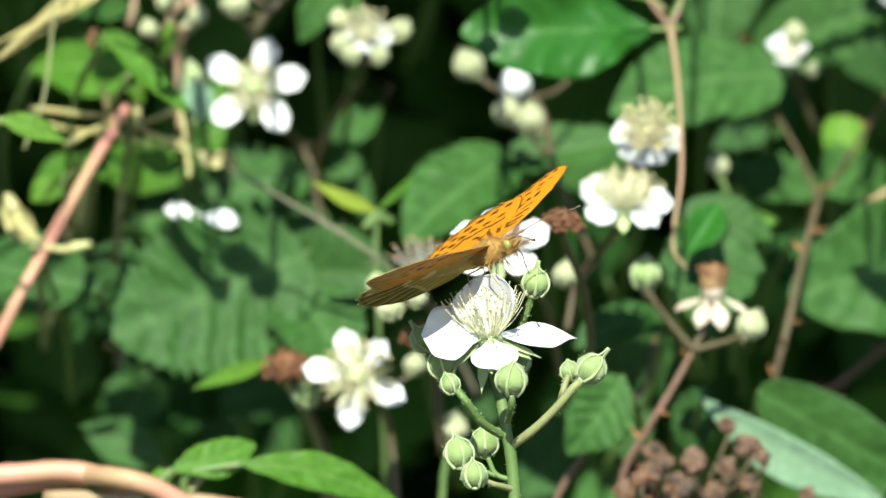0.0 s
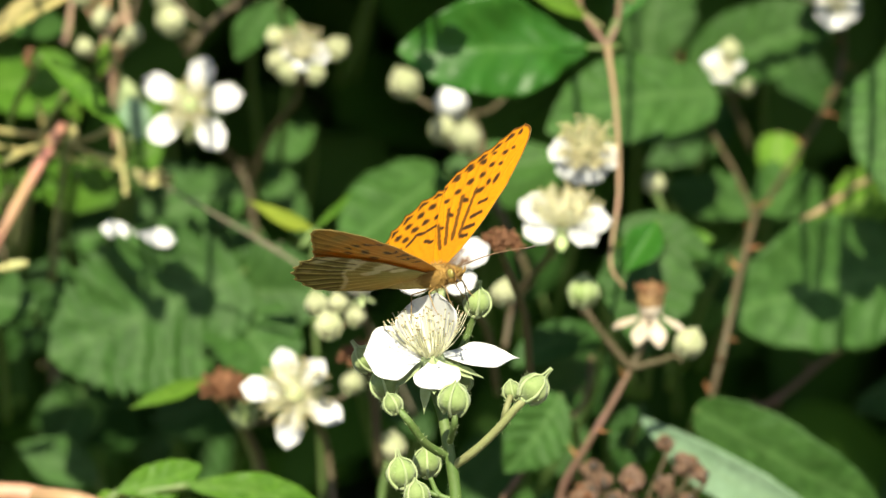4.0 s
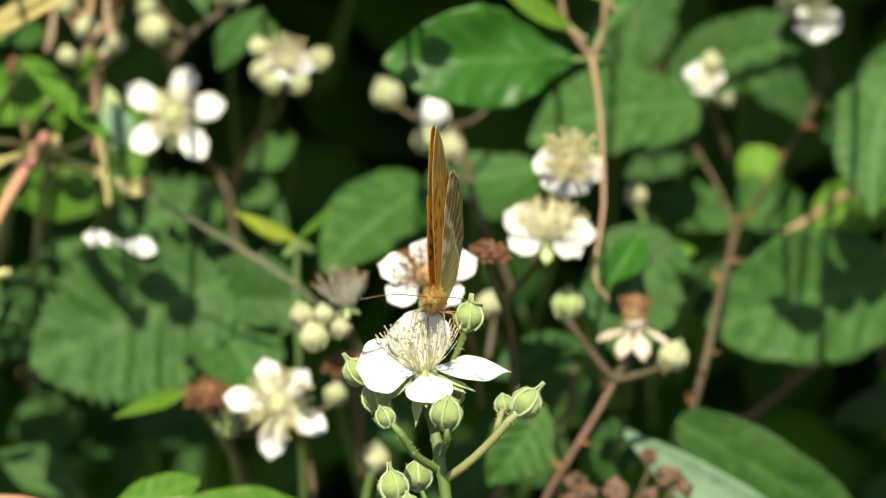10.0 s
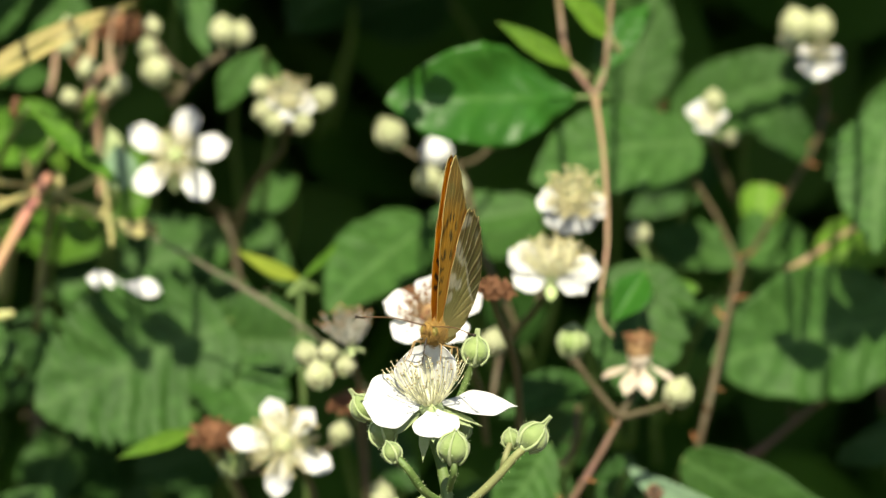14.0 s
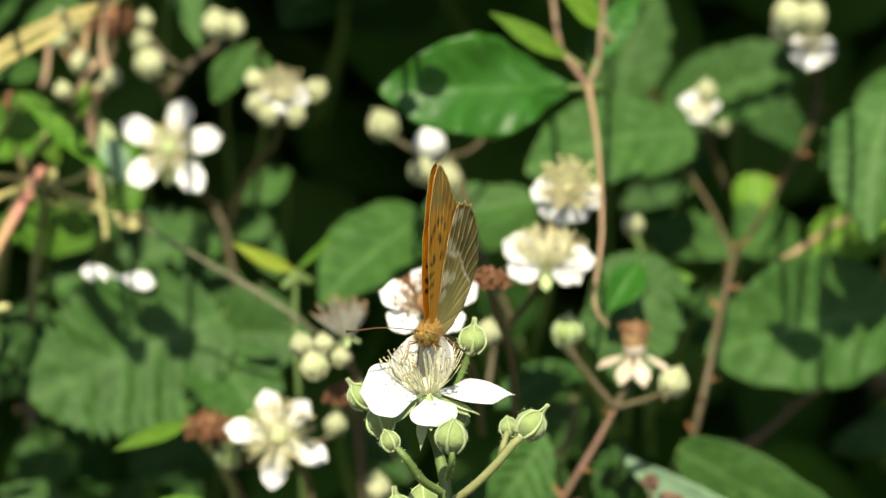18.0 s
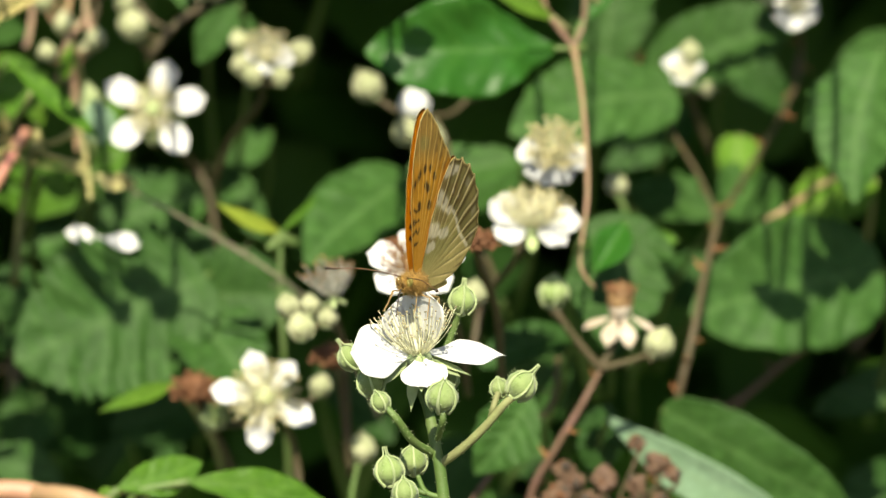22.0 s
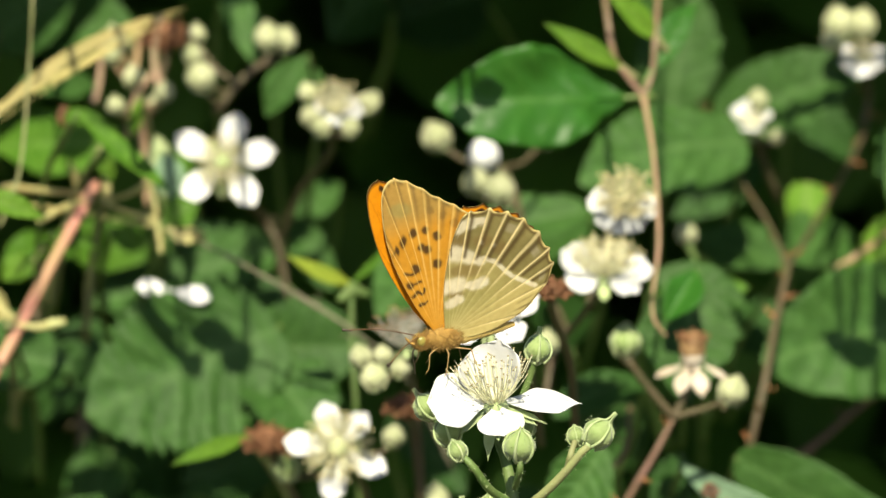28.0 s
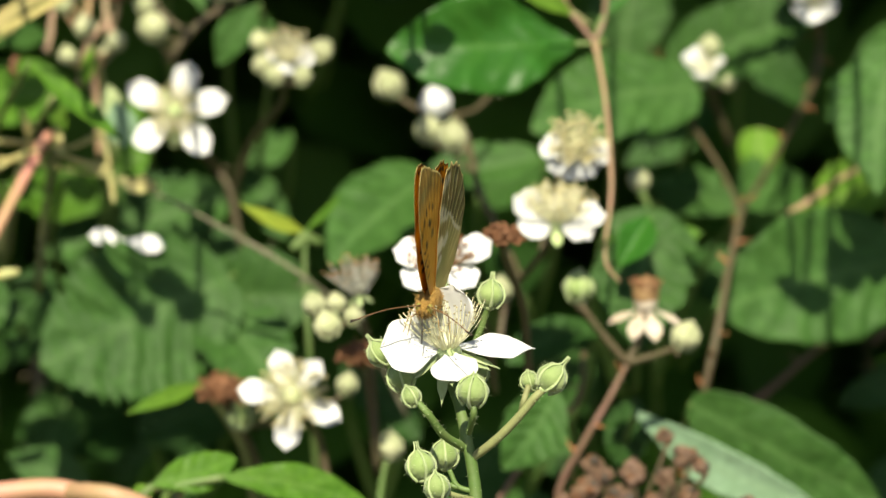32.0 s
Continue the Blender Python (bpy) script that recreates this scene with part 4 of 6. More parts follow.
cane("bramble_cane", [at(-46.0, 11.5, 386), at(-48.7, 16.8, 386), at(-53.4, 22.2, 367), at(-58.1, 28.6, 349)], 0.0009, 0.0007, STEM_BROWN, "brown bramble side shoot", 4)
cane("honeysuckle_vine", [at(-120.9, -32.6, 280), at(-112.8, -16.6, 280), at(-100.5, 6.1, 297), at(-89.8, 25.4, 314)], 0.0022, 0.0021, VINE, "thick pinkish honeysuckle stem", 0, "stem", swell=((1.0, 0.3),))
cane("grass_stalk", [at(-112.9, 15.4, 247), at(-108.1, 28.7, 247), at(-105.7, 52.8, 247), at(-104.2, 76.9, 247), at(-102.2, 95.8, 349)], 0.0006, 0.0006, STEM_PALE, "thin straw-green grass stalk", 0, "grass")
cane("bramble_cane", [at(73.4, -41.4, 367), at(80.1, -38.0, 367), at(90.7, -29.3, 386), at(101.4, -21.2, 424)], 0.0013, 0.0013, STEM_RED, "reddish bramble stalk in the shade", 4)
cane("bramble_cane", [at(85.2, 3.6, 349), at(91.9, 7.6, 349), at(99.9, 13.0, 367), at(114.6, 19.0, 386)], 0.0012, 0.0012, STEM_PINK, "orange-brown stalk of a bramble leaf", 0)
cane("bramble_cane", [at(-95.2, -54.4, 463), at(-91.3, -30.3, 463), at(-96.7, -17.0, 463), at(-104.8, -3.6, 463)], 0.003, 0.003, STEM_BROWN, "brown cane deep in the hedge", 4)
cane("young_shoot", [at(-29.5, 1.3, 280), at(-29.6, -11.0, 280), at(-28.8, -27.0, 280), *to_ground(at(-27.5, -56.5, 297), 0.02)], 0.0011, 0.0018, STEM, "upright green shoot with two young leaves", 0)
cane("honeysuckle_vine", [at(-122.3, -62.2, -149), at(-111.6, -61.7, -149), at(-95.5, -60.6, -149), at(-82.1, -63.5, -149), at(-71.4, -67.5, -149), at(-55.4, -80.8, -149)], 0.0033, 0.0028, VINE, "twining pink honeysuckle stem", 0)
cane("honeysuckle_vine", [at(-122.4, -66.2, -141), at(-111.7, -64.9, -141), at(-97.0, -62.2, -141), at(-84.6, -61.9, -156), at(-72.6, -65.5, -156), at(-58.0, -76.8, -149), *to_ground(at(-54.4, -95.6, -129), 0.02)], 0.0031, 0.0026, VINE, "twining pink honeysuckle stem", 0)
cane("honeysuckle_vine", [at(-100.8, -66.8, -146), at(-78.1, -67.2, -150), at(-59.3, -68.1, -150), at(-41.9, -73.1, -148), at(-20.0, -90.0, -140), *to_ground(at(-18.0, -110.0, -135), 0.02)], 0.0023, 0.0021, STEM_PINK, "green and pink honeysuckle stem leading to leaves", 0)

# ---- leaves ----
leaf(at(-46.8, -9.0, 321), at(-91.4, -28.5, 297), 0.047, "round", droop=0.08, fold=0.05, pleat=2.4, teeth=17, lobe=0.03, tooth=1.9, face=(0.0, 0.15), wave=0.9, stalk=at(-45.9, -5.9, 386))
leaf(at(-52.5, -14.5, 331), at(-27.0, -13.0, 321), 0.0278, "round", face=(0.1, 0.15), stalk=at(-45.9, -5.9, 386))
leaf(at(-53.1, -16.5, 324), at(-35.2, -34.4, 297), 0.0277, "bramble", face=(0.2, 0.5), stalk=at(-45.9, -5.9, 386))
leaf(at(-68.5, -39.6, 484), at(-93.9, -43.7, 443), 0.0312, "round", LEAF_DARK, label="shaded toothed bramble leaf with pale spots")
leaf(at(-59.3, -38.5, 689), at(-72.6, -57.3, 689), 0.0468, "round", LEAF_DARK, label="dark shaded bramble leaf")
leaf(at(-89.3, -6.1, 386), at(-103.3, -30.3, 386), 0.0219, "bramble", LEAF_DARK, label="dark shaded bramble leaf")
leaf(at(1.6, 14.5, 349), at(-22.4, -1.6, 314), 0.0270, "round", face=(-0.2, 0.5))
leaf(at(27.6, 17.9, 367), at(-3.1, 13.8, 356), 0.0157, "round", face=(0, 0.7))
leaf(at(64.7, 34.2, 363), at(26.0, 26.0, 335), 0.0284, "round", face=(0, 0.35), droop=0.06, fold=0.12)
leaf(at(58.2, 38.7, 431), at(92.3, 52.6, 416), 0.0257, "round", face=(0, 0.35), droop=0.1)
leaf(at(47.5, 40.0, 447), at(54.0, 72.1, 447), 0.0275, "bramble", face=(0, 0.3))
leaf(at(113.1, 44.5, 328), at(106.0, 11.8, 300), 0.0307, "bramble", face=(-0.2, 0.4))
leaf(at(113.4, -7.7, 349), at(70.7, -17.2, 314), 0.0400, "round", face=(0.0, 0.1), droop=0.1, fold=0.12, teeth=26, tooth=0.6)
leaf(at(73.2, 5.4, 386), at(51.7, 14.7, 404), 0.0185, "bramble", face=(0, 0.5))
leaf(at(74.5, 5.4, 386), at(91.8, 14.9, 404), 0.0219, "bramble", face=(0, 0.5))
leaf(at(79.7, 24.2, 404), at(78.5, 13.7, 397), 0.0132, "round", LEAF_LIME, label="small round yellow-green young leaf")
leaf(at(111.9, 13.7, 386), at(89.2, 4.2, 367), 0.0185, "bramble", LEAF_LIME, label="bright green young bramble leaf")
leaf(at(51.9, 1.5, 273), at(49.4, -27.9, 254), 0.0275, "bramble", face=(0, 0.3), droop=0.05)
leaf(at(51.9, 3.5, 254), at(44.6, -7.2, 247), 0.0109, "smooth", LEAF_GLOSS, fold=0.7, name="honeysuckle_leaf", label="dark folded honeysuckle leaf")
leaf(at(42.2, 0.7, 297), at(64.6, -2.5, 297), 0.0152, "round", face=(0, 0.8))
leaf(at(61.0, -40.6, 285), at(104.2, -66.0, 275), 0.0215, "round", face=(0.35, -0.5), fold=0.04, pleat=0.5, wave=0.7, teeth=30, tooth=0.4)
leaf(at(47.6, -42.6, 262), at(89.0, -68.2, 248), 0.0135, "smooth", LEAF_PALE, face=(-0.5, -0.2), fold=0.12, pleat=0.3, wave=0.3, label="bramble leaf turned over to its pale underside")
leaf(at(39.3, -23.3, 280), at(18.6, -28.1, 264), 0.0135, "round", LEAF_DARK, face=(0, 0.8), label="dark curled bramble leaf")
leaf(at(29.4, -37.4, 247), at(16.1, -56.2, 247), 0.0187, "bramble", face=(0.2, 0.3))
leaf(at(48.1, -40.0, 280), at(42.8, -56.1, 280), 0.0143, "bramble", LEAF_DARK, label="dark shaded bramble leaf")
leaf(at(35.4, 44.7, 267), at(-6.9, 44.8, 247), 0.0300, "smooth", LEAF_GLOSS, face=(0.1, 0.25), roll=-8, droop=0.16, fold=0.22, wave=2.2, pleat=1.8, curl=0.3, name="honeysuckle_leaf", label="large glossy dark green honeysuckle leaf", stalk=at(39.9, 44.9, 267))
leaf(at(34.9, 51.6, 273), at(18.1, 62.9, 264), 0.0066, "lance", LEAF_LIME, name="honeysuckle_leaf", label="narrow light green young leaf", stalk=at(34.5, 52.0, 273))
leaf(at(43.0, 58.3, 273), at(32.8, 69.7, 264), 0.0071, "lance", LEAF_LIME, name="honeysuckle_leaf", label="narrow light green young leaf", stalk=at(43.0, 59.0, 273))
leaf(at(42.5, 51.0, 273), at(52.9, 68.4, 280), 0.0095, "lance", LEAF_GLOSS, name="honeysuckle_leaf", label="narrow green young leaf", stalk=at(42.2, 51.0, 270))
leaf(at(-94.2, 42.5, 264), at(-72.0, 21.2, 247), 0.0063, "lance", LEAF_MID, face=(0.2, 0.4), droop=-0.1, wave=0.1, pleat=0.2, name="honeysuckle_leaf", label="narrow bright green curved leaf")
leaf(at(-113.0, 34.6, 386), at(-82.9, 36.1, 367), 0.0216, "smooth", LEAF_MID, wave=0.1, pleat=0.3, name="honeysuckle_leaf", label="broad bright green honeysuckle leaf")
leaf(at(-38.8, 55.5, 349), at(-49.4, 41.6, 349), 0.0102, "smooth", LEAF, name="honeysuckle_leaf", label="small bluish green leaf")
leaf(at(-54.3, -34.5, 264), at(-71.2, -39.5, 247), 0.0053, "lance", LEAF_LIME, label="small narrow bright green leaf")
leaf(at(-29.5, 1.3, 280), at(-43.4, 8.4, 270), 0.0050, "lance", LEAF_YELLOW, name="young_leaf", label="slender lime green young leaf", stalk=at(-29.5, -0.3, 280))
leaf(at(-29.5, 1.3, 280), at(-20.4, 11.5, 290), 0.0026, "lance", LEAF_MID, name="young_leaf", label="slender lime green young leaf", stalk=at(-29.5, -0.3, 280))
leaf(at(-70.7, -60.1, -153), at(-50.7, -52.7, -149), 0.0094, "smooth", LEAF_MID, fold=0.1, face=(0.2, 0.5), name="honeysuckle_leaf", label="light green honeysuckle leaf", stalk=at(-70.1, -68.8, -149))
leaf(at(-54.0, -58.4, -153), at(-13.9, -66.7, -149), 0.0090, "lance", LEAF_MID, face=(0.1, 0.5), name="honeysuckle_leaf", label="long green honeysuckle leaf", stalk=at(-67.4, -67.5, -149))
leaf(at(-70.4, -60.8, -149), at(-76.1, -63.5, -149), 0.0048, "smooth", LEAF_LIME, name="honeysuckle_leaf", label="small green honeysuckle leaf", stalk=at(-68.8, -67.5, -149))
leaf(at(-81.3, -58.6, 349), at(-100.1, -49.4, 349), 0.0148, "bramble", LEAF, label="shaded toothed bramble leaf")
leaf(at(-55.3, 12.8, 404), at(-88.7, 0.5, 404), 0.0221, "round", LEAF_DARK, face=(0, 0.6), label="dark shaded bramble leaf")
leaf(at(-43.2, 0.8, 386), at(-55.2, -11.3, 386), 0.0185, "round", LEAF_DARK, label="dark shaded bramble leaf")
leaf(at(-34.1, 77.4, 794), at(5.9, 61.1, 794), 0.0409, "round", LEAF_DARK, label="dark leaf deep in the hedge")
leaf(at(-127.0, 66.8, 463), at(-81.8, 63.7, 424), 0.0343, "round", LEAF, label="bluish green bramble leaf")
leaf(at(78.2, 44.1, 463), at(91.7, 30.8, 463), 0.0158, "round", LEAF_DARK, label="dark leaf deep in the hedge")
leaf(at(114.9, -38.5, 386), at(98.8, -37.2, 386), 0.0101, "bramble", LEAF_DARK, label="dark shaded bramble leaf")
leaf(at(-118.4, 22.7, 216), at(-102.4, 17.9, 216), 0.0069, "lance", LEAF_LIME, name="honeysuckle_leaf", label="narrow bright green leaf")

leaf(at(-58.6, 74.2, 378), at(-51.8, 55.6, 363), 0.0103, "smooth", LEAF, name="honeysuckle_leaf", label="folded bluish green leaf behind pale buds")
leaf(at(-101.1, 11.6, 393), at(-73.1, 12.7, 378), 0.0185, "smooth", LEAF_MID, wave=0.3, name="honeysuckle_leaf", label="bright green leaf under honeysuckle flowers")
leaf(at(-88.2, 49.0, 386), at(-105.0, 51.1, 367), 0.0107, "smooth", LEAF, name="honeysuckle_leaf", label="small bluish green leaf behind a straw blade")
leaf(at(-67.3, 35.5, 424), at(-71.4, 22.2, 416), 0.0120, "smooth", LEAF_MID, name="honeysuckle_leaf", label="bright green leaf behind a white flower")
leaf(at(-18.3, 72.8, 505), at(-30.4, 63.5, 505), 0.0107, "bramble", LEAF_DARK, label="small dark bramble leaf in the shade")

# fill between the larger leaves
leaf(at(68.8, 29.7, 455), at(48.7, 18.3, 440), 0.0139, "round", LEAF_DARK, label="bramble leaf toned dark as in shade further back in the hedge")
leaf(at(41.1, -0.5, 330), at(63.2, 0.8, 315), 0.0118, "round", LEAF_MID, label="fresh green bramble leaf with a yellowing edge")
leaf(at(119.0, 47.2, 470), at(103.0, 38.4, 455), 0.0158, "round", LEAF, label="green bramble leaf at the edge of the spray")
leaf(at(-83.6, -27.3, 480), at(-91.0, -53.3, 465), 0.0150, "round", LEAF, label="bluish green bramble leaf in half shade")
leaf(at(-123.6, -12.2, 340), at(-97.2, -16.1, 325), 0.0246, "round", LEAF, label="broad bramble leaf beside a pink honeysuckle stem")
leaf(at(119.1, -56.0, 430), at(105.7, -68.0, 415), 0.0224, "round", LEAF_DARK, label="bramble leaf toned dark as in shade further back in the hedge")
leaf(at(119.1, -33.2, 420), at(98.9, -39.9, 405), 0.0137, "round", LEAF_DARK, label="bramble leaf toned dark as in shade further back in the hedge")
leaf(at(46.5, -50.8, 300), at(43.8, -68.2, 285), 0.0083, "smooth", LEAF_MID, label="fresh green leaf below reddish bramble stalks")
leaf(at(-30.9, 25.6, 440), at(-40.9, 16.9, 425), 0.0121, "smooth", LEAF, label="small bluish green leaf behind a white flower")
leaf(at(-40.9, 15.5, 430), at(-32.9, 1.5, 415), 0.0120, "round", LEAF, label="small green bramble leaf behind brown stalks")
leaf(at(-47.0, 10.1, 395), at(-89.8, -0.6, 380), 0.0254, "round", LEAF, label="mottled bramble leaf under fallen petals", face=(0, 0.4))
leaf(at(-18.9, -29.3, 400), at(-2.9, -46.7, 385), 0.0153, "round", LEAF_DARK, label="bramble leaf toned dark as in shade further back in the hedge")
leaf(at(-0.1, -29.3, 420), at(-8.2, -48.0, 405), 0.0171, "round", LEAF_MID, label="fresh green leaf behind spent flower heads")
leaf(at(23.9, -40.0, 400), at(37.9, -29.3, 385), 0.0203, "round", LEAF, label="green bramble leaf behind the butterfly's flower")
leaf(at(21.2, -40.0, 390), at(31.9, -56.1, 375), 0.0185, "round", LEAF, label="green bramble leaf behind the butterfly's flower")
leaf(at(15.9, -48.0, 420), at(3.9, -65.4, 405), 0.0205, "round", LEAF_DARK, label="bramble leaf toned dark as in shade further back in the hedge")
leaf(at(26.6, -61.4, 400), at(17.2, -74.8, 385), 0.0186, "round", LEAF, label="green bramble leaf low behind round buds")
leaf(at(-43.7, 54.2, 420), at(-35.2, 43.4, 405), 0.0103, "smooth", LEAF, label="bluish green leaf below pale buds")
leaf(at(-18.1, 74.2, 520), at(-31.7, 61.0, 505), 0.0216, "round", LEAF_DARK, label="bramble leaf toned dark as in shade further back in the hedge")
leaf(at(3.5, 70.1, 560), at(-18.0, 63.6, 545), 0.0312, "round", LEAF_DARK, label="bramble leaf toned dark as in shade further back in the hedge")
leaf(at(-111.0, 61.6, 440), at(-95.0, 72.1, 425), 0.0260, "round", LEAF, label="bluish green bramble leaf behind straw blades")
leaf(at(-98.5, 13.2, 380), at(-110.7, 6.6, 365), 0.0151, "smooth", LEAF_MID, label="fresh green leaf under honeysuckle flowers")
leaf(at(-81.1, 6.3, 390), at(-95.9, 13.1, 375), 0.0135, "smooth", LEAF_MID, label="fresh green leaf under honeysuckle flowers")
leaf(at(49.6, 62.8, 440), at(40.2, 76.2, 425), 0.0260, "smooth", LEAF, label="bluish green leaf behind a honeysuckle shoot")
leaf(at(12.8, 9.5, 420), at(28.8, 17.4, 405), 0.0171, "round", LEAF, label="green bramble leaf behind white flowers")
leaf(at(23.3, -14.6, 430), at(16.6, -1.2, 415), 0.0189, "round", LEAF_DARK, label="bramble leaf toned dark as in shade further back in the hedge")
leaf(at(60.9, -7.0, 440), at(78.2, -12.5, 425), 0.0190, "round", LEAF_DARK, label="bramble leaf toned dark as in shade further back in the hedge")
leaf(at(39.2, -38.9, 440), at(25.8, -28.1, 425), 0.0225, "round", LEAF_DARK, label="bramble leaf toned dark as in shade further back in the hedge")
leaf(at(-47.6, -39.3, 470), at(-67.8, -44.5, 455), 0.0246, "round", LEAF_DARK, label="bramble leaf toned dark as in shade further back in the hedge")
leaf(at(-85.1, -37.6, 450), at(-92.0, -51.0, 435), 0.0191, "round", LEAF, label="bluish green bramble leaf in half shade")

# unseen arching cane, added so leaves over the front shade what is below
cane("bramble_cane", [at(-420, 90, 420), at(-280, 150, 330), at(-140, 172, 240), at(0, 178, 215), at(140, 172, 240), at(280, 150, 330), at(420, 90, 420)], 0.003, 0.0025, STEM_BROWN, "unseen arching bramble cane added to carry the shading leaves", 16)
leaf(at(-78.6, 89.6, 164), at(-68.5, 93.3, 164), 0.0096, "bramble", LEAF, face=(0.1, 1.2), stalk=at(-73.6, 174.8, 228), label="unseen bramble leaf added to shade the front of the hedge")
leaf(at(-65.4, 86.5, 156), at(-71.2, 96.7, 156), 0.0104, "bramble", LEAF, face=(0.1, 1.2), stalk=at(-68.3, 175.1, 227), label="unseen bramble leaf added to shade the front of the hedge")
leaf(at(-81.1, 86.3, 153), at(-77.4, 92.6, 153), 0.0064, "bramble", LEAF, face=(0.1, 1.2), stalk=at(-79.2, 174.6, 229), label="unseen bramble leaf added to shade the front of the hedge")
leaf(at(-87.5, 84.2, 172), at(-81.2, 84.2, 172), 0.0056, "bramble", LEAF, face=(0.1, 1.2), stalk=at(-84.4, 174.4, 230), label="unseen bramble leaf added to shade the front of the hedge")
leaf(at(-102.2, 102.8, 191), at(-83.7, 92.1, 191), 0.0192, "bramble", LEAF, face=(0.1, 1.2), stalk=at(-92.9, 174.0, 232), label="unseen bramble leaf added to shade the front of the hedge")
leaf(at(-62.4, 83.3, 199), at(-55.2, 103.2, 199), 0.0192, "bramble", LEAF, face=(0.1, 1.2), stalk=at(-58.8, 175.5, 226), label="unseen bramble leaf added to shade the front of the hedge")
leaf(at(104.3, 81.4, 191), at(99.1, 95.6, 191), 0.0136, "bramble", LEAF, face=(0.1, 1.2), stalk=at(101.7, 173.6, 233), label="unseen bramble leaf added to shade the front of the hedge")
leaf(at(89.5, 85.4, 173), at(99.6, 91.3, 173), 0.0104, "bramble", LEAF, face=(0.1, 1.2), stalk=at(94.5, 173.9, 232), label="unseen bramble leaf added to shade the front of the hedge")
leaf(at(91.6, 85.7, 178), at(84.1, 88.5, 178), 0.0072, "bramble", LEAF, face=(0.1, 1.2), stalk=at(87.8, 174.2, 231), label="unseen bramble leaf added to shade the front of the hedge")
leaf(at(75.8, 91.7, 252), at(81.0, 82.8, 252), 0.0096, "bramble", LEAF, face=(0.1, 1.2), stalk=at(78.4, 174.6, 229), label="unseen bramble leaf added to shade the front of the hedge")
leaf(at(-105.4, 87.3, 292), at(-95.2, 93.2, 292), 0.0112, "bramble", LEAF, face=(0.1, 1.2), stalk=at(-100.3, 173.7, 233), label="unseen bramble leaf added to shade the front of the hedge")
leaf(at(-2.1, 83.1, 199), at(4.8, 87.1, 199), 0.0072, "bramble", LEAF, face=(0.1, 1.2), stalk=at(1.3, 177.9, 215), label="unseen bramble leaf added to shade the front of the hedge")
leaf(at(-5.9, 81.7, 191), at(-5.9, 88.8, 191), 0.0064, "bramble", LEAF, face=(0.1, 1.2), stalk=at(-5.9, 177.7, 216), label="unseen bramble leaf added to shade the front of the hedge")
leaf(at(99.1, 84.3, 93), at(110.4, 103.9, 93), 0.0192, "bramble", LEAF, face=(0.1, 1.2), stalk=at(104.8, 173.5, 234), label="unseen bramble leaf added to shade the front of the hedge")


def straw():
    for a, b, w in ((at(-120.8, 35.5, 247), at(-66.7, 72.0, 280), 0.0034), (at(-120.6, 40.2, 264), at(-73.3, 69.4, 297), 0.0022)):
        leaf(a, b, w, "lance", STRAW, name="straw_blade", label="dry straw-yellow grass blade", fold=0.3, stalk=a - RIGHT * 0.03)


def honeysuckle(place, label, tubes, stem):
    ob = thing("honeysuckle_flower", place, label, "flower")
    inv = ob.matrix_basis.inverted()
    stalk_part(ob, [place, *stem], 0.0012, 0.0013, STEM_PALE)
    for pts, r in tubes:
        bm = bmesh.new()
        local = [inv @ Vector(p) for p in pts]
        tube(bm, local, r * 0.45, r * 0.95, 8, 6, 0.1)
        t = part("corolla", bm, YELLOW, ob)
        way = (local[-1] - local[-2]).normalized()
        bm = bmesh.new()
        tube(bm, [local[-1] - way * 0.001, local[-1] + way * 0.002, local[-1] + way * 0.004], r * 1.15, r * 0.5, 8, 4)
        part("lip", bm, YELLOW, t)


straw()
honeysuckle(at(-87.5, 22.3, 314), "yellow honeysuckle flowers with tan tubes", [
    ([at(-87.1, 21.8, 314), at(-82.6, 22.7, 307), at(-78.1, 24.9, 300)], 0.0011), ([at(-87.4, 21.0, 314), at(-82.3, 18.8, 307), at(-77.4, 17.4, 300)], 0.0011),
    ([at(-89.5, 22.8, 314), at(-99.0, 23.7, 307), at(-109.7, 24.9, 297)], 0.0011), ([at(-89.8, 21.8, 314), at(-96.3, 20.5, 300), at(-101.8, 17.6, 290)], 0.0010),
    ([at(-77.2, 28.7, 314), at(-75.9, 22.0, 314), at(-74.7, 11.9, 307)], 0.0008), ([at(-88.1, 34.8, 314), at(-87.5, 29.4, 314), at(-86.9, 24.1, 314)], 0.0011)], [at(-89.5, 12.8, 331), at(-92.2, -11.3, 349)])
honeysuckle(at(-110.7, -7.6, 280), "yellow tubular honeysuckle flowers among leaves", [
    ([at(-109.3, -6.3, 280), at(-113.3, -3.6, 280), at(-116.0, 1.7, 280)], 0.0022), ([at(-108.7, -7.6, 280), at(-104.0, -8.3, 280), at(-100.6, -7.6, 280)], 0.0014),
    ([at(-74.1, 14.5, 349), at(-70.7, 13.8, 349), at(-66.7, 13.2, 349)], 0.0023)], [at(-109.7, -15.7, 314), at(-108.8, -31.7, 349)])
for pts in ([at(-74.2, 48.9, 331), at(-75.3, 55.6, 342), at(-73.6, 64.9, 349)], [at(-81.5, 36.8, 342), at(-79.5, 46.2, 342), at(-74.2, 53.6, 342)], [at(-89.6, 44.8, 349), at(-88.3, 50.1, 349), at(-87.6, 58.2, 349)]):
    cane("withered_bract", pts, 0.0016, 0.0010, BRACT, "pinkish withered honeysuckle tube", 0, "flower")

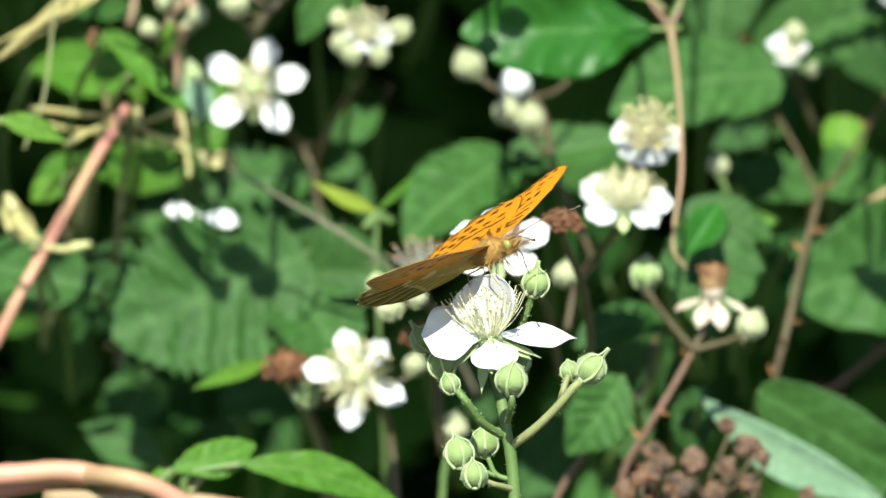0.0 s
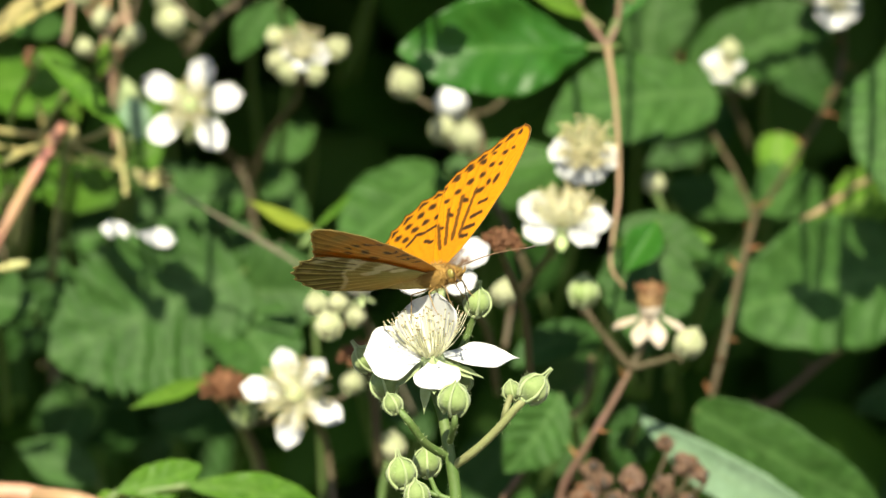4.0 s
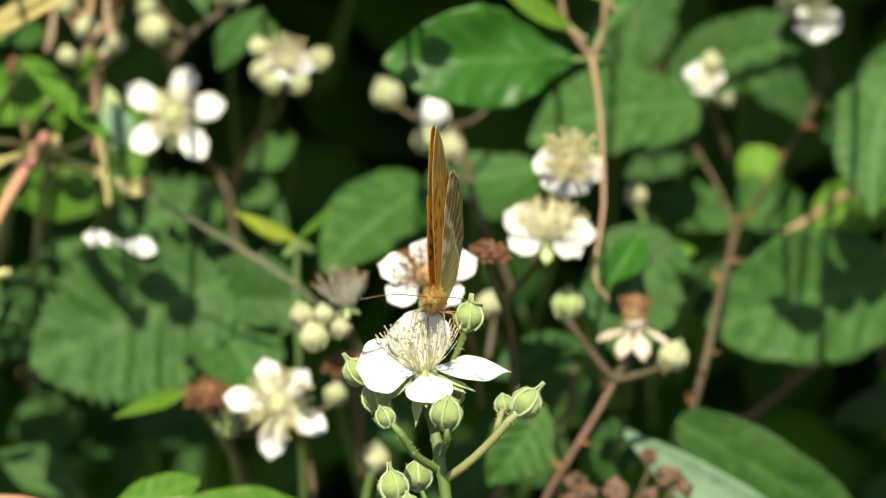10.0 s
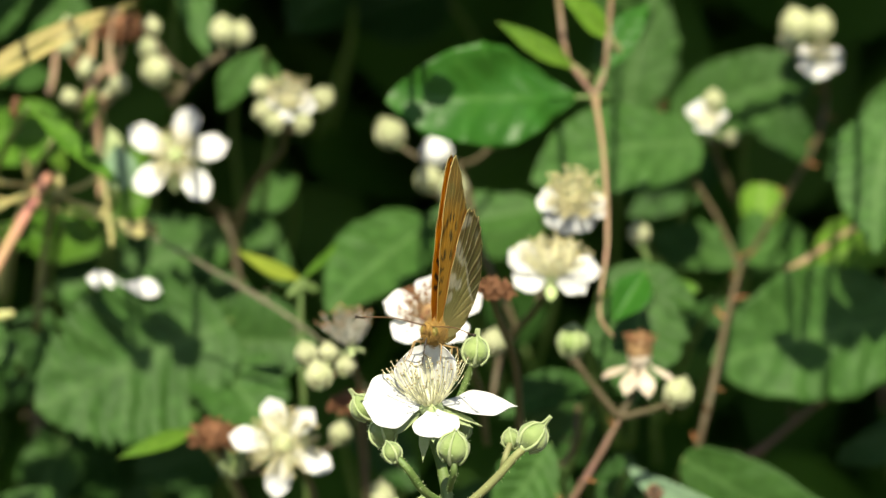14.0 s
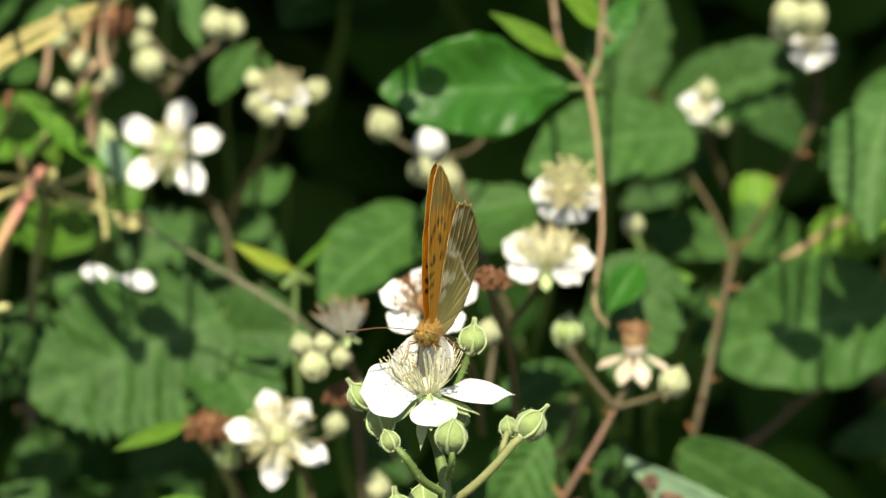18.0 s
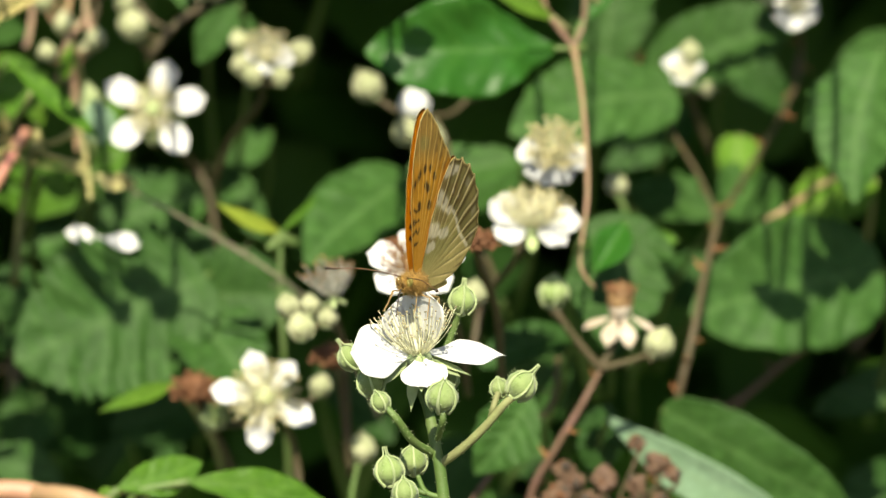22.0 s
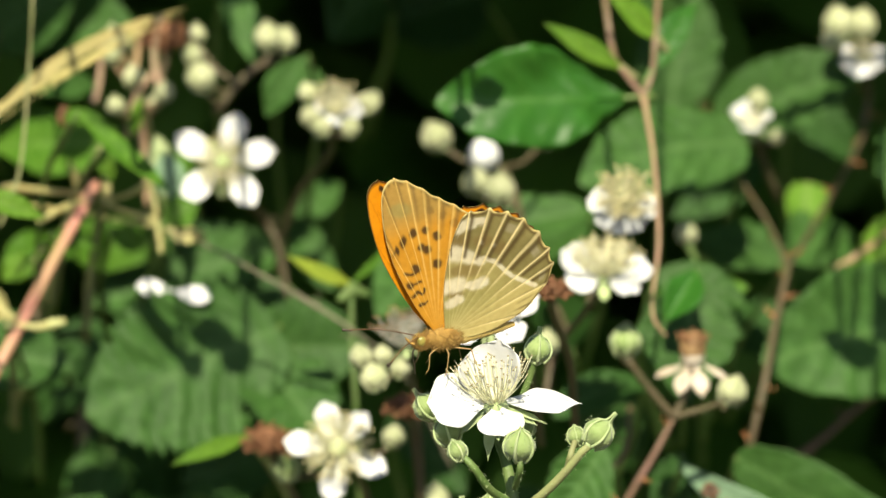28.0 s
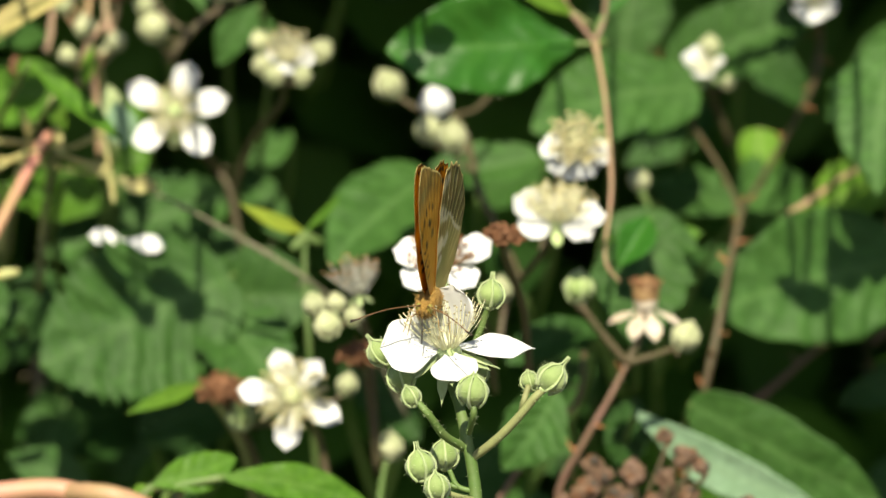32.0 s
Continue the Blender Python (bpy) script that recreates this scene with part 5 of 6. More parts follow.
cane("withered_tendril", [at(-96.9, 43.5, 300), at(-97.9, 40.9, 298), at(-96.3, 38.2, 300), at(-98.2, 34.6, 302)], 0.0016, 0.0007, BROWN, "dark brown withered tendril curled on a leaf", 0, "tendril")
leaf(at(-110.8, -6.1, 300), at(-118.0, 1.2, 292), 0.0085, "smooth", YELLOW, name="honeysuckle_petal", label="yellow honeysuckle petal hanging among leaves", fold=0.4, wave=1.5)
leaf(at(-73.5, 22.2, 340), at(-74.9, 36.3, 335), 0.0095, "smooth", SEPAL, name="honeysuckle_bract", label="pale cream bract beside a white bramble flower", fold=0.4, wave=0.6)

honeysuckle(at(-93.4, 19.2, 331), "cream and yellow honeysuckle buds in a whorl", [
    ([at(-94.1, 19.2, 331), at(-102.2, 20.0, 324), at(-111.6, 22.0, 314)], 0.0010), ([at(-93.2, 19.7, 331), at(-93.7, 24.1, 324), at(-94.8, 28.2, 321)], 0.0010),
    ([at(-92.1, 18.9, 331), at(-84.8, 17.0, 324), at(-78.2, 15.9, 321)], 0.0008), ([at(-94.0, 18.1, 331), at(-97.5, 14.8, 324), at(-101.9, 10.7, 314)], 0.0008)], [at(-97.4, 12.8, 349), at(-104.0, -13.8, 386)])
for x0, y0, x1, y1, w, m in ((90, 400, 170, 425, 40, LEAF_MID), (200, 395, 250, 430, 46, LEAF_MID), (290, 385, 350, 350, 60, LEAF_MID), (60, 445, 0, 480, 50, LEAF_LIME), (300, 405, 345, 415, 26, YELLOW),
                             (180, 250, 200, 310, 30, LEAF_LIME), (250, 160, 230, 230, 26, LEAF_LIME), (290, 260, 310, 340, 60, LEAF_PALE)):
    base, tip = (AIM + (RIGHT * (x - 784 - 60) - UP * (y - 441 - 66)) * 1.2 / 7475 + AHEAD * 0.31 for x, y in ((x0, y0), (x1, y1)))
    leaf(base, tip, w * 1.2 / 7475, "smooth", m, name="honeysuckle_leaf", label="small fresh honeysuckle leaf near yellow flowers", group="honeysuckle leaves")


# ---- the butterfly ----
FORE = ((0.5, 0.0), (4.8, 5.2), (9.3, 12.6), (12.4, 19.3), (14.3, 26.0), (15.0, 31.5), (14.6, 34.6), (13.0, 36.3), (11.0, 36.3), (7.0, 34.7), (2.9, 32.2), (-1.2, 30.2), (-5.0, 28.0), (-8.0, 25.0), (-8.4, 22.0), (-7.0, 14.0), (-5.0, 6.0), (-3.0, 0.0))
HIND = ((1.0, 0.5), (1.9, 8.0), (1.6, 14.7), (0.6, 21.0), (-1.1, 26.0), (-3.0, 28.0), (-7.0, 28.4), (-11.0, 27.7), (-15.0, 26.2), (-19.0, 23.3), (-22.0, 19.4), (-23.6, 15.9), (-23.8, 12.4), (-21.3, 8.2), (-18.1, 4.6), (-12.8, 1.3), (-7.2, -0.6), (-2.0, -1.2))
ORANGE, ORANGE_DEEP, BLACK = Vector((0.76, 0.29, 0.008)), Vector((0.52, 0.19, 0.015)), Vector((0.050, 0.026, 0.010))
TAN, AMBER = Vector((0.42, 0.29, 0.085)), Vector((0.60, 0.285, 0.026))
OLIVE, MOSS, SILVER, BROWNISH = Vector((0.37, 0.315, 0.11)), Vector((0.36, 0.33, 0.11)), Vector((0.76, 0.70, 0.50)), Vector((0.20, 0.125, 0.038))
GOLDEN = Vector((0.60, 0.49, 0.19))
# spots (forward, outward, half length, half width, turn) in mm of the spread wing
FORE_SPOTS = ((10.9, 30.4, 0.7, 0.6, 0), (8.5, 29.7, 0.9, 0.7, 20), (4.9, 30.2, 0.8, 0.6, 0), (2.1, 28.4, 1.2, 0.9, 0), (-1.7, 27.5, 1.2, 0.9, 10), (-5.1, 25.3, 1.2, 0.8, 20),
              (8.3, 26.6, 0.8, 0.6, 0), (5.5, 26.9, 0.9, 0.7, 0), (3.3, 24.7, 1.1, 0.9, 0), (-0.1, 23.6, 1.2, 0.9, 10), (-3.4, 21.6, 1.1, 0.8, 10), (-6.1, 19.6, 1.0, 0.7, 10),
              (8.3, 22.6, 1.5, 0.7, 70), (6.2, 22.2, 0.7, 0.9, 0), (3.9, 20.4, 1.7, 0.8, 15), (0.2, 18.6, 1.5, 0.7, -25), (-3.2, 15.2, 1.4, 0.6, -30), (-4.8, 12.0, 1.0, 0.5, -20))
FORE_BARS = ((7.6, 17.0, 5.2, 16.6), (7.2, 13.8, 4.2, 13.0), (6.0, 10.6, 3.0, 10.2), (4.6, 8.0, 2.6, 8.2))
FORE_STREAKS = ((2.2, 9.0, 2.6, 21.0), (0.2, 8.0, -1.2, 20.0), (-1.6, 7.0, -4.4, 17.0), (-3.0, 6.0, -6.2, 13.0))
HIND_SPOTS = ((-4.2, 19.6, 1.1, 0.8, 0), (-8.3, 18.7, 1.2, 0.9, 0), (-11.7, 18.0, 1.2, 1.0, 0), (-14.3, 16.4, 1.2, 1.0, 0), (-16.2, 13.8, 1.1, 0.9, 0), (-17.0, 10.8, 1.0, 0.8, 0),
              (-4.4, 24.8, 1.2, 0.9, 0), (-8.2, 24.0, 1.3, 1.0, 0), (-11.8, 22.6, 1.3, 1.0, 0), (-14.8, 20.8, 1.3, 1.0, 0), (-17.4, 18.2, 1.3, 1.0, 0), (-19.2, 15.2, 1.2, 1.0, 0), (-19.8, 12.0, 1.0, 0.8, 0))
HIND_BARS = ((-2.0, 16.2, -5.0, 15.0), (-5.0, 15.0, -7.4, 15.6), (-7.4, 15.6, -10.2, 14.4), (-10.2, 14.4, -12.8, 14.4), (-12.8, 14.4, -14.6, 11.6), (-6.2, 10.6, -8.6, 11.4))
FORE_DOTS = ((9.4, 21.8, 0.9, 1.4, 0), (7.1, 23.7, 0.95, 1.1, 0), (4.3, 24.2, 0.85, 0.85, 0), (1.4, 22.7, 0.9, 1.1, 0), (5.0, 20.3, 0.9, 0.9, 0), (3.7, 19.7, 1.0, 1.0, 0), (1.0, 16.2, 1.15, 1.1, 0),
             (6.0, 15.4, 1.1, 0.9, 40), (7.2, 11.6, 0.9, 0.8, 0), (10.6, 19.8, 0.4, 1.2, -20), (11.2, 19.4, 0.35, 0.9, 30))
FORE_WAVES = ((8.6, 14.4, 7.0, 14.0), (7.0, 14.0, 5.4, 14.6), (7.4, 11.4, 4.8, 12.4), (6.6, 8.8, 5.2, 10.0), (5.2, 10.0, 4.2, 9.4), (4.2, 9.4, 3.6, 10.4), (4.6, 6.8, 3.0, 7.6))
HIND_BANDS = ((1.2, 18.8, -1.8, 18.4, 1.8), (-1.8, 18.4, -3.9, 17.5, 1.5), (-3.9, 17.5, -6.6, 16.4, 1.0), (1.4, 11.0, -1.8, 11.4, 1.7), (-1.8, 11.4, -4.9, 10.9, 0.8), (-4.9, 10.9, -7.8, 11.6, 1.1),
              (0.2, 24.4, -4.2, 25.6, 1.3), (-4.2, 25.6, -6.4, 26.0, 0.8), (0.4, 6.9, -1.9, 7.9, 1.1))
HIND_LINE = ((-7.2, 17.2, -10.7, 15.7), (-10.7, 15.7, -12.5, 13.8), (-12.5, 13.8, -14.3, 12.4), (-14.3, 12.4, -16.4, 11.4), (-16.4, 11.4, -20.0, 9.8))


def rim(outline, a):
    k = a * (len(outline) - 1)
    i = min(int(k), len(outline) - 2)
    pts = [Vector((*outline[max(0, min(len(outline) - 1, i + d))], 0)) for d in (-1, 0, 1, 2)]
    t = k - i
    p, q, r, s = pts
    return 0.5 * (2 * q + (r - p) * t + (2 * p - 5 * q + 4 * r - s) * t * t + (3 * q - p - 3 * r + s) * t ** 3)


def soft(d):
    """1 inside a shape whose edge is at d = 1, fading over the edge."""
    return 1.0 / (1.0 + math.exp(max(-60.0, min(60.0, 9 * (d - 1)))))


def in_spots(x, y, spots):
    best = 0.0
    for cx, cy, p, q, turn in spots:
        dx, dy = x - cx, y - cy
        if abs(dx) + abs(dy) < 4.0:
            c, d = math.cos(radians(turn)), math.sin(radians(turn))
            best = max(best, soft(math.hypot((dx * c + dy * d) / p, (dy * c - dx * d) / q)))
    return best


def off_line(x, y, x0, y0, x1, y1):
    dx, dy = x1 - x0, y1 - y0
    t = max(0.0, min(1.0, ((x - x0) * dx + (y - y0) * dy) / (dx * dx + dy * dy)))
    return math.hypot(x - x0 - t * dx, y - y0 - t * dy)


def on_lines(x, y, lines, wide):
    return max(soft(off_line(x, y, *line) / wide) for line in lines)


def veins_of(fore):
    return (0.20, 0.33, 0.44, 0.50, 0.555, 0.61, 0.665, 0.72, 0.78, 0.9) if fore else (0.16, 0.30, 0.37, 0.43, 0.49, 0.55, 0.61, 0.67, 0.74, 0.85)


def vein_at(fore, r, a, wide):
    return max(math.exp(-((a - m) * r / wide) ** 2) for m in veins_of(fore))


def upper_colour(fore, x, y, r, a, wob):
    c = ORANGE.lerp(ORANGE_DEEP, max(0.0, 0.5 - r) * 0.9)
    u, v = x + 0.25 * wob, y + 0.25 * wob
    dark = in_spots(u, v, FORE_SPOTS if fore else HIND_SPOTS)
    dark = max(dark, on_lines(u, v, FORE_BARS if fore else HIND_BARS, 0.55))
    if fore:
        dark = max(dark, 0.85 * on_lines(u, v, FORE_STREAKS, 0.55))
    dark = max(dark, 0.35 * vein_at(fore, r, a, 0.0035) * max(0.0, r - 0.3))
    dark = max(dark, *(soft(math.hypot((r - 0.945) / 0.022, (a - m) / 0.022)) for m in veins_of(fore)[2:9]))
    dark = max(dark, 0.9 * max(0.0, min(1.0, (r - 0.972) / 0.018)))
    return c.lerp(BLACK, min(1.0, dark))


def under_colour(fore, x, y, r, a, wob):
    u, v = x + 0.3 * wob, y + 0.3 * wob
    vein = vein_at(fore, r, a, 0.0030)
    beside = vein_at(fore, r, a - 0.015, 0.008)
    if fore:
        tip = max(0.0, min(1.0, (y - 25.0 + 0.25 * x) / 5.0))
        c = AMBER.lerp(TAN, tip * 0.75)
        c = c.lerp(MOSS * 0.9, 0.6 * soft(math.hypot((u - 10.6) / 2.6, (v - 29.2) / 1.6)))
        dark = max(in_spots(u, v, FORE_DOTS), on_lines(u, v, FORE_WAVES, 0.34))
        for cx, cy in ((0.4, 27.4), (-2.6, 25.4), (3.4, 28.6)):
            dark = max(dark, 0.4 * soft(math.hypot(u - cx, v - cy)))
        c = c.lerp(BLACK, dark * 0.93)
        c = c.lerp(BROWNISH, 0.7 * beside * max(0.0, min(1.0, (r - 0.66) * 4)))
        c = c.lerp(BROWNISH * 0.7, 0.8 * max(0.0, min(1.0, (r - 0.955) / 0.025)) * (0.55 + 0.45 * math.sin(a * 150)))
        c = c.lerp(GOLDEN * 1.2, 0.8 * max(0.0, min(1.0, (r - 0.982) / 0.01)))
        return c.lerp(Vector((0.88, 0.62, 0.20)), vein * 0.7 * min(1.0, r * 1.6))
    # the pale line across the hindwing divides mossy base from brown border
    line = 16.8 - 0.55 * (-7.5 - x) if x < -7.5 else 17.4 + 0.15 * x
    past = max(0.0, min(1.0, (v - line) / 0.8))
    c = MOSS.lerp(OLIVE, max(0.0, min(1.0, (v - 6.0) / 8.0)))
    c = c.lerp(GOLDEN, 0.8 * max(0.0, min(1.0, (8.0 - y - 0.5 * (x + 6.0)) / 7.0)))
    c = c.lerp(OLIVE * 0.62, 0.9 * past)
    for cx, cy, p, q in ((-1.2, 21.6, 2.6, 1.7), (-3.0, 14.6, 4.0, 1.6), (-0.8, 9.2, 2.2, 0.9), (-6.8, 21.2, 2.2, 1.6), (-11.0, 19.2, 2.0, 1.6)):
        c = c.lerp(BROWNISH, 0.6 * soft(math.hypot((u - cx) / p, (v - cy) / q)))
    band = max(0.0, *(soft(off_line(u, v, *w[:4]) / w[4]) for w in HIND_BANDS))
    band = max(band, soft(off_line(u, v, *min(HIND_LINE, key=lambda w: off_line(u, v, *w))) / 0.5))
    c = c.lerp(SILVER, band * 0.85)
    c = c.lerp(SILVER * 0.75, 0.35 * past * max(0.0, math.sin(a * 57)) * soft(abs(r - 0.90) / 0.035))
    for cx, cy in ((-6.4, 20.8), (-9.6, 19.9)):
        c = c.lerp(SILVER, 0.7 * soft(math.hypot(u - cx, v - cy) / 0.5))
    c = c.lerp(BROWNISH * 0.4, 0.9 * beside * past)
    tail = max(0.0, min(1.0, (-12.0 - x) / 5.0)) * max(0.0, min(1.0, (8.5 + 0.25 * (x + 20) - y) / 3.0))
    c = c.lerp(BROWNISH * 0.5, 0.75 * tail * max(0.0, math.sin(a * 140 + r * 9)) * max(0.0, min(1.0, (r - 0.7) * 5)))
    c = c.lerp(BROWNISH * 0.5, 0.8 * max(0.0, min(1.0, (r - 0.955) / 0.015)))
    c = c.lerp(GOLDEN * 1.25, 0.9 * max(0.0, min(1.0, (r - 0.978) / 0.01)) * (0.6 + 0.4 * math.sin(a * 120)))
    return c.lerp(Vector((0.95, 0.80, 0.40)), vein * 0.92 * max(0.15, min(1.0, (r - 0.35) * 3)))


def wing(name, parent, fore, side, label):
    """A wing spread flat: x forward, y outward; the upper side to +z."""
    outline = FORE if fore else HIND
    nr, na = 96, 190
    verts, faces, colours, mats = [], [], [], []
    for layer in (1, -1):
        for i in range(nr + 1):
            r = 0.02 + 0.98 * i / nr
            for j in range(na + 1):
                a = j / na
                p = rim(outline, a) * 0.00107
                v = veins_of(fore)
                scal = 0.0
                if r > 0.9 and (0.42 if fore else 0.3) < a < 0.8:
                    near = min(abs(a - m) for m in v)
                    scal = (0.028 if not fore else 0.010) * (math.exp(-(near / 0.012) ** 2) - 0.5) * (r - 0.9) * 10
                x, y = p.x * r * (1 + scal), p.y * r * (1 + scal)
                ridge = max(math.exp(-((a - m) * max(r, 0.2) / 0.006) ** 2) for m in v)
                z = -0.0005 * math.sin(a * 3.0) * r + 0.00012 * ridge * r + 0.0003 * noise.noise(Vector((x * 160, y * 160, 3.0 if fore else 7.0))) * r
                z += layer * 0.00007
                verts.append((x, y * side, z))
                wob = noise.noise(Vector((x * 900, y * 900, 1.0)))
                c = (upper_colour if layer > 0 else under_colour)(fore, p.x * r / 0.00107, p.y * r / 0.00107, r, a, wob)
                colours.extend((c.x, c.y, c.z, 1.0))
    per = (nr + 1) * (na + 1)
    flip = side < 0
    for layer in (0, 1):
        for i in range(nr):
            for j in range(na):
                k = layer * per + i * (na + 1) + j
                q = (k, k + na + 1, k + na + 2, k + 1)
                faces.append(q if (layer == 1) == (not flip) else q[::-1])
                mats.append(layer)
    edge = [(i, 0) for i in range(nr + 1)] + [(nr, j) for j in range(1, na + 1)] + [(i, na) for i in range(nr - 1, -1, -1)]
    for (a, b), (c, d) in zip(edge, edge[1:]):
        k, m = a * (na + 1) + b, c * (na + 1) + d
        faces.append((k, m, m + per, k + per))
        mats.append(1)
    me = bpy.data.meshes.new(name)
    me.from_pydata(verts, [], faces)
    me.materials.append(WING_UPPER)
    me.materials.append(WING_UNDER)
    me.polygons.foreach_set("material_index", mats)
    me.shade_smooth()
    me.color_attributes.new("pattern", "FLOAT_COLOR", "POINT").data.foreach_set("color", colours)
    ob = new(name, me)
    ob.parent = parent
    return tagged(ob, label)


def butterfly():
    ob = thing("butterfly", Matrix.Identity(4), "orange fritillary butterfly with black spots and silver-streaked green underwings", "butterfly")
    mm = 0.00107

    def blob(name, x, z, rx, ry, rz, mat, pitch=0, shape=None, parent=ob, y=0.0, fuzz=0.0):
        bm = bmesh.new()
        m = Matrix.Translation((x * mm, y * mm, z * mm)) @ Matrix.Rotation(radians(pitch), 4, "Y") @ Matrix.Rotation(radians(90), 4, "Y") @ sized(rz * mm, ry * mm, rx * mm)
        ball(bm, m, 22, 16, shape)
        for v in bm.verts:
            v.co += v.co.normalized() * 0.00010 * noise.noise(v.co * 1600)
        if fuzz:
            base = [(v.co.copy(), (v.co - m.translation).normalized()) for v in bm.verts]
            rnd = random.Random(9)
            for p, n in base:
                for _ in range(7):
                    q = p + Vector([rnd.gauss(0, 0.0003) for _ in range(3)])
                    d = (n + Vector((-0.7, 0, 0.1)) + Vector([rnd.gauss(0, 0.3) for _ in range(3)])).normalized()
                    tube(bm, [q - n * 0.0002, q + d * fuzz * rnd.uniform(0.5, 1.0) * mm], 0.00005, 0.00002, 3, 1)
        return part(name, bm, mat, parent)

    blob("thorax", 2.4, 0.2, 4.4, 2.3, 2.7, FUR, 0, fuzz=0.9)
    blob("abdomen", -7.0, 0.6, 8.0, 1.25, 1.7, FUR_PALE, 9, lambda t: math.sin(math.pi * min(1, 0.1 + t * 0.9)) ** 0.5 * (0.55 + 0.6 * t) if t < 0.75 else math.sqrt(max(0, 1 - (2 * t - 1) ** 2)) * 1.15)
    head = blob("head", 7.4, -0.5, 1.7, 1.6, 1.6, FUR, fuzz=0.55)
    for s in (1, -1):
        blob("eye", 7.9, 0.0, 1.0, 0.7, 1.15, EYE_MAT, parent=head, y=1.25 * s)
        bm = bmesh.new()
        p = Vector((8.6, 0.7 * s, 0.9)) * mm
        q = Vector((20.4, 13.2 * s, -0.6)) * mm
        tube(bm, [p, p.lerp(q, 0.5) + Vector((0, 0, 0.0008)), q], 0.00016, 0.00013, 5, 8)
        an = part("antenna", bm, ANTENNA, head)
        bm = bmesh.new()
        tube(bm, [p.lerp(q, 0.88), p.lerp(q, 0.96), q, q + (q - p) * 0.03], 0.00015, 0.00042, 8, 4)
        part("antenna_club", bm, DARK, an)
        bm = bmesh.new()
        tube(bm, [Vector((8.5, 0.5 * s, -1.0)) * mm, Vector((10.2, 0.6 * s, -0.4)) * mm, Vector((11.0, 0.6 * s, 0.6)) * mm], 0.00045, 0.00018, 6, 4)
        part("palp", bm, FUR, head)
    bm = bmesh.new()
    tube(bm, [Vector(p) * mm for p in ((8.8, 0, -1.4), (9.4, 0, -3.2), (8.9, 0, -5.6), (8.6, 0, -8.0))], 0.0002, 0.00012, 6, 6)
    part("proboscis", bm, DARK, head)
    for s in (1, -1):
        for hip, knee, ankle, foot in (((4.0, 1.2, -1.8), (6.6, 3.0, -2.6), (6.8, 3.4, -5.4), (7.6, 3.6, -6.8)),
                                       ((2.0, 1.4, -2.0), (2.6, 4.4, -2.4), (3.2, 5.0, -6.0), (4.0, 5.4, -7.4)),
                                       ((0.2, 1.2, -2.0), (-2.8, 4.2, -1.8), (-4.2, 5.0, -6.0), (-5.0, 5.4, -7.4))):
            bm = bmesh.new()
            tube(bm, [Vector((x, y * s, z)) * mm for x, y, z in (hip, knee)], 0.00024, 0.00016, 6, 3)
            tube(bm, [Vector((x, y * s, z)) * mm for x, y, z in (knee, ankle, foot)], 0.00015, 0.00008, 6, 4)
            part("leg", bm, LEG, ob)
    wings = {}
    for s in (1, -1):
        wings["fore", s] = wing("forewing", ob, True, s, "orange forewing with black spots")
        wings["hind", s] = wing("hindwing", ob, False, s, "hindwing, greenish with silver streaks beneath")
    return ob, wings


fritillary, fritillary_wings = butterfly()


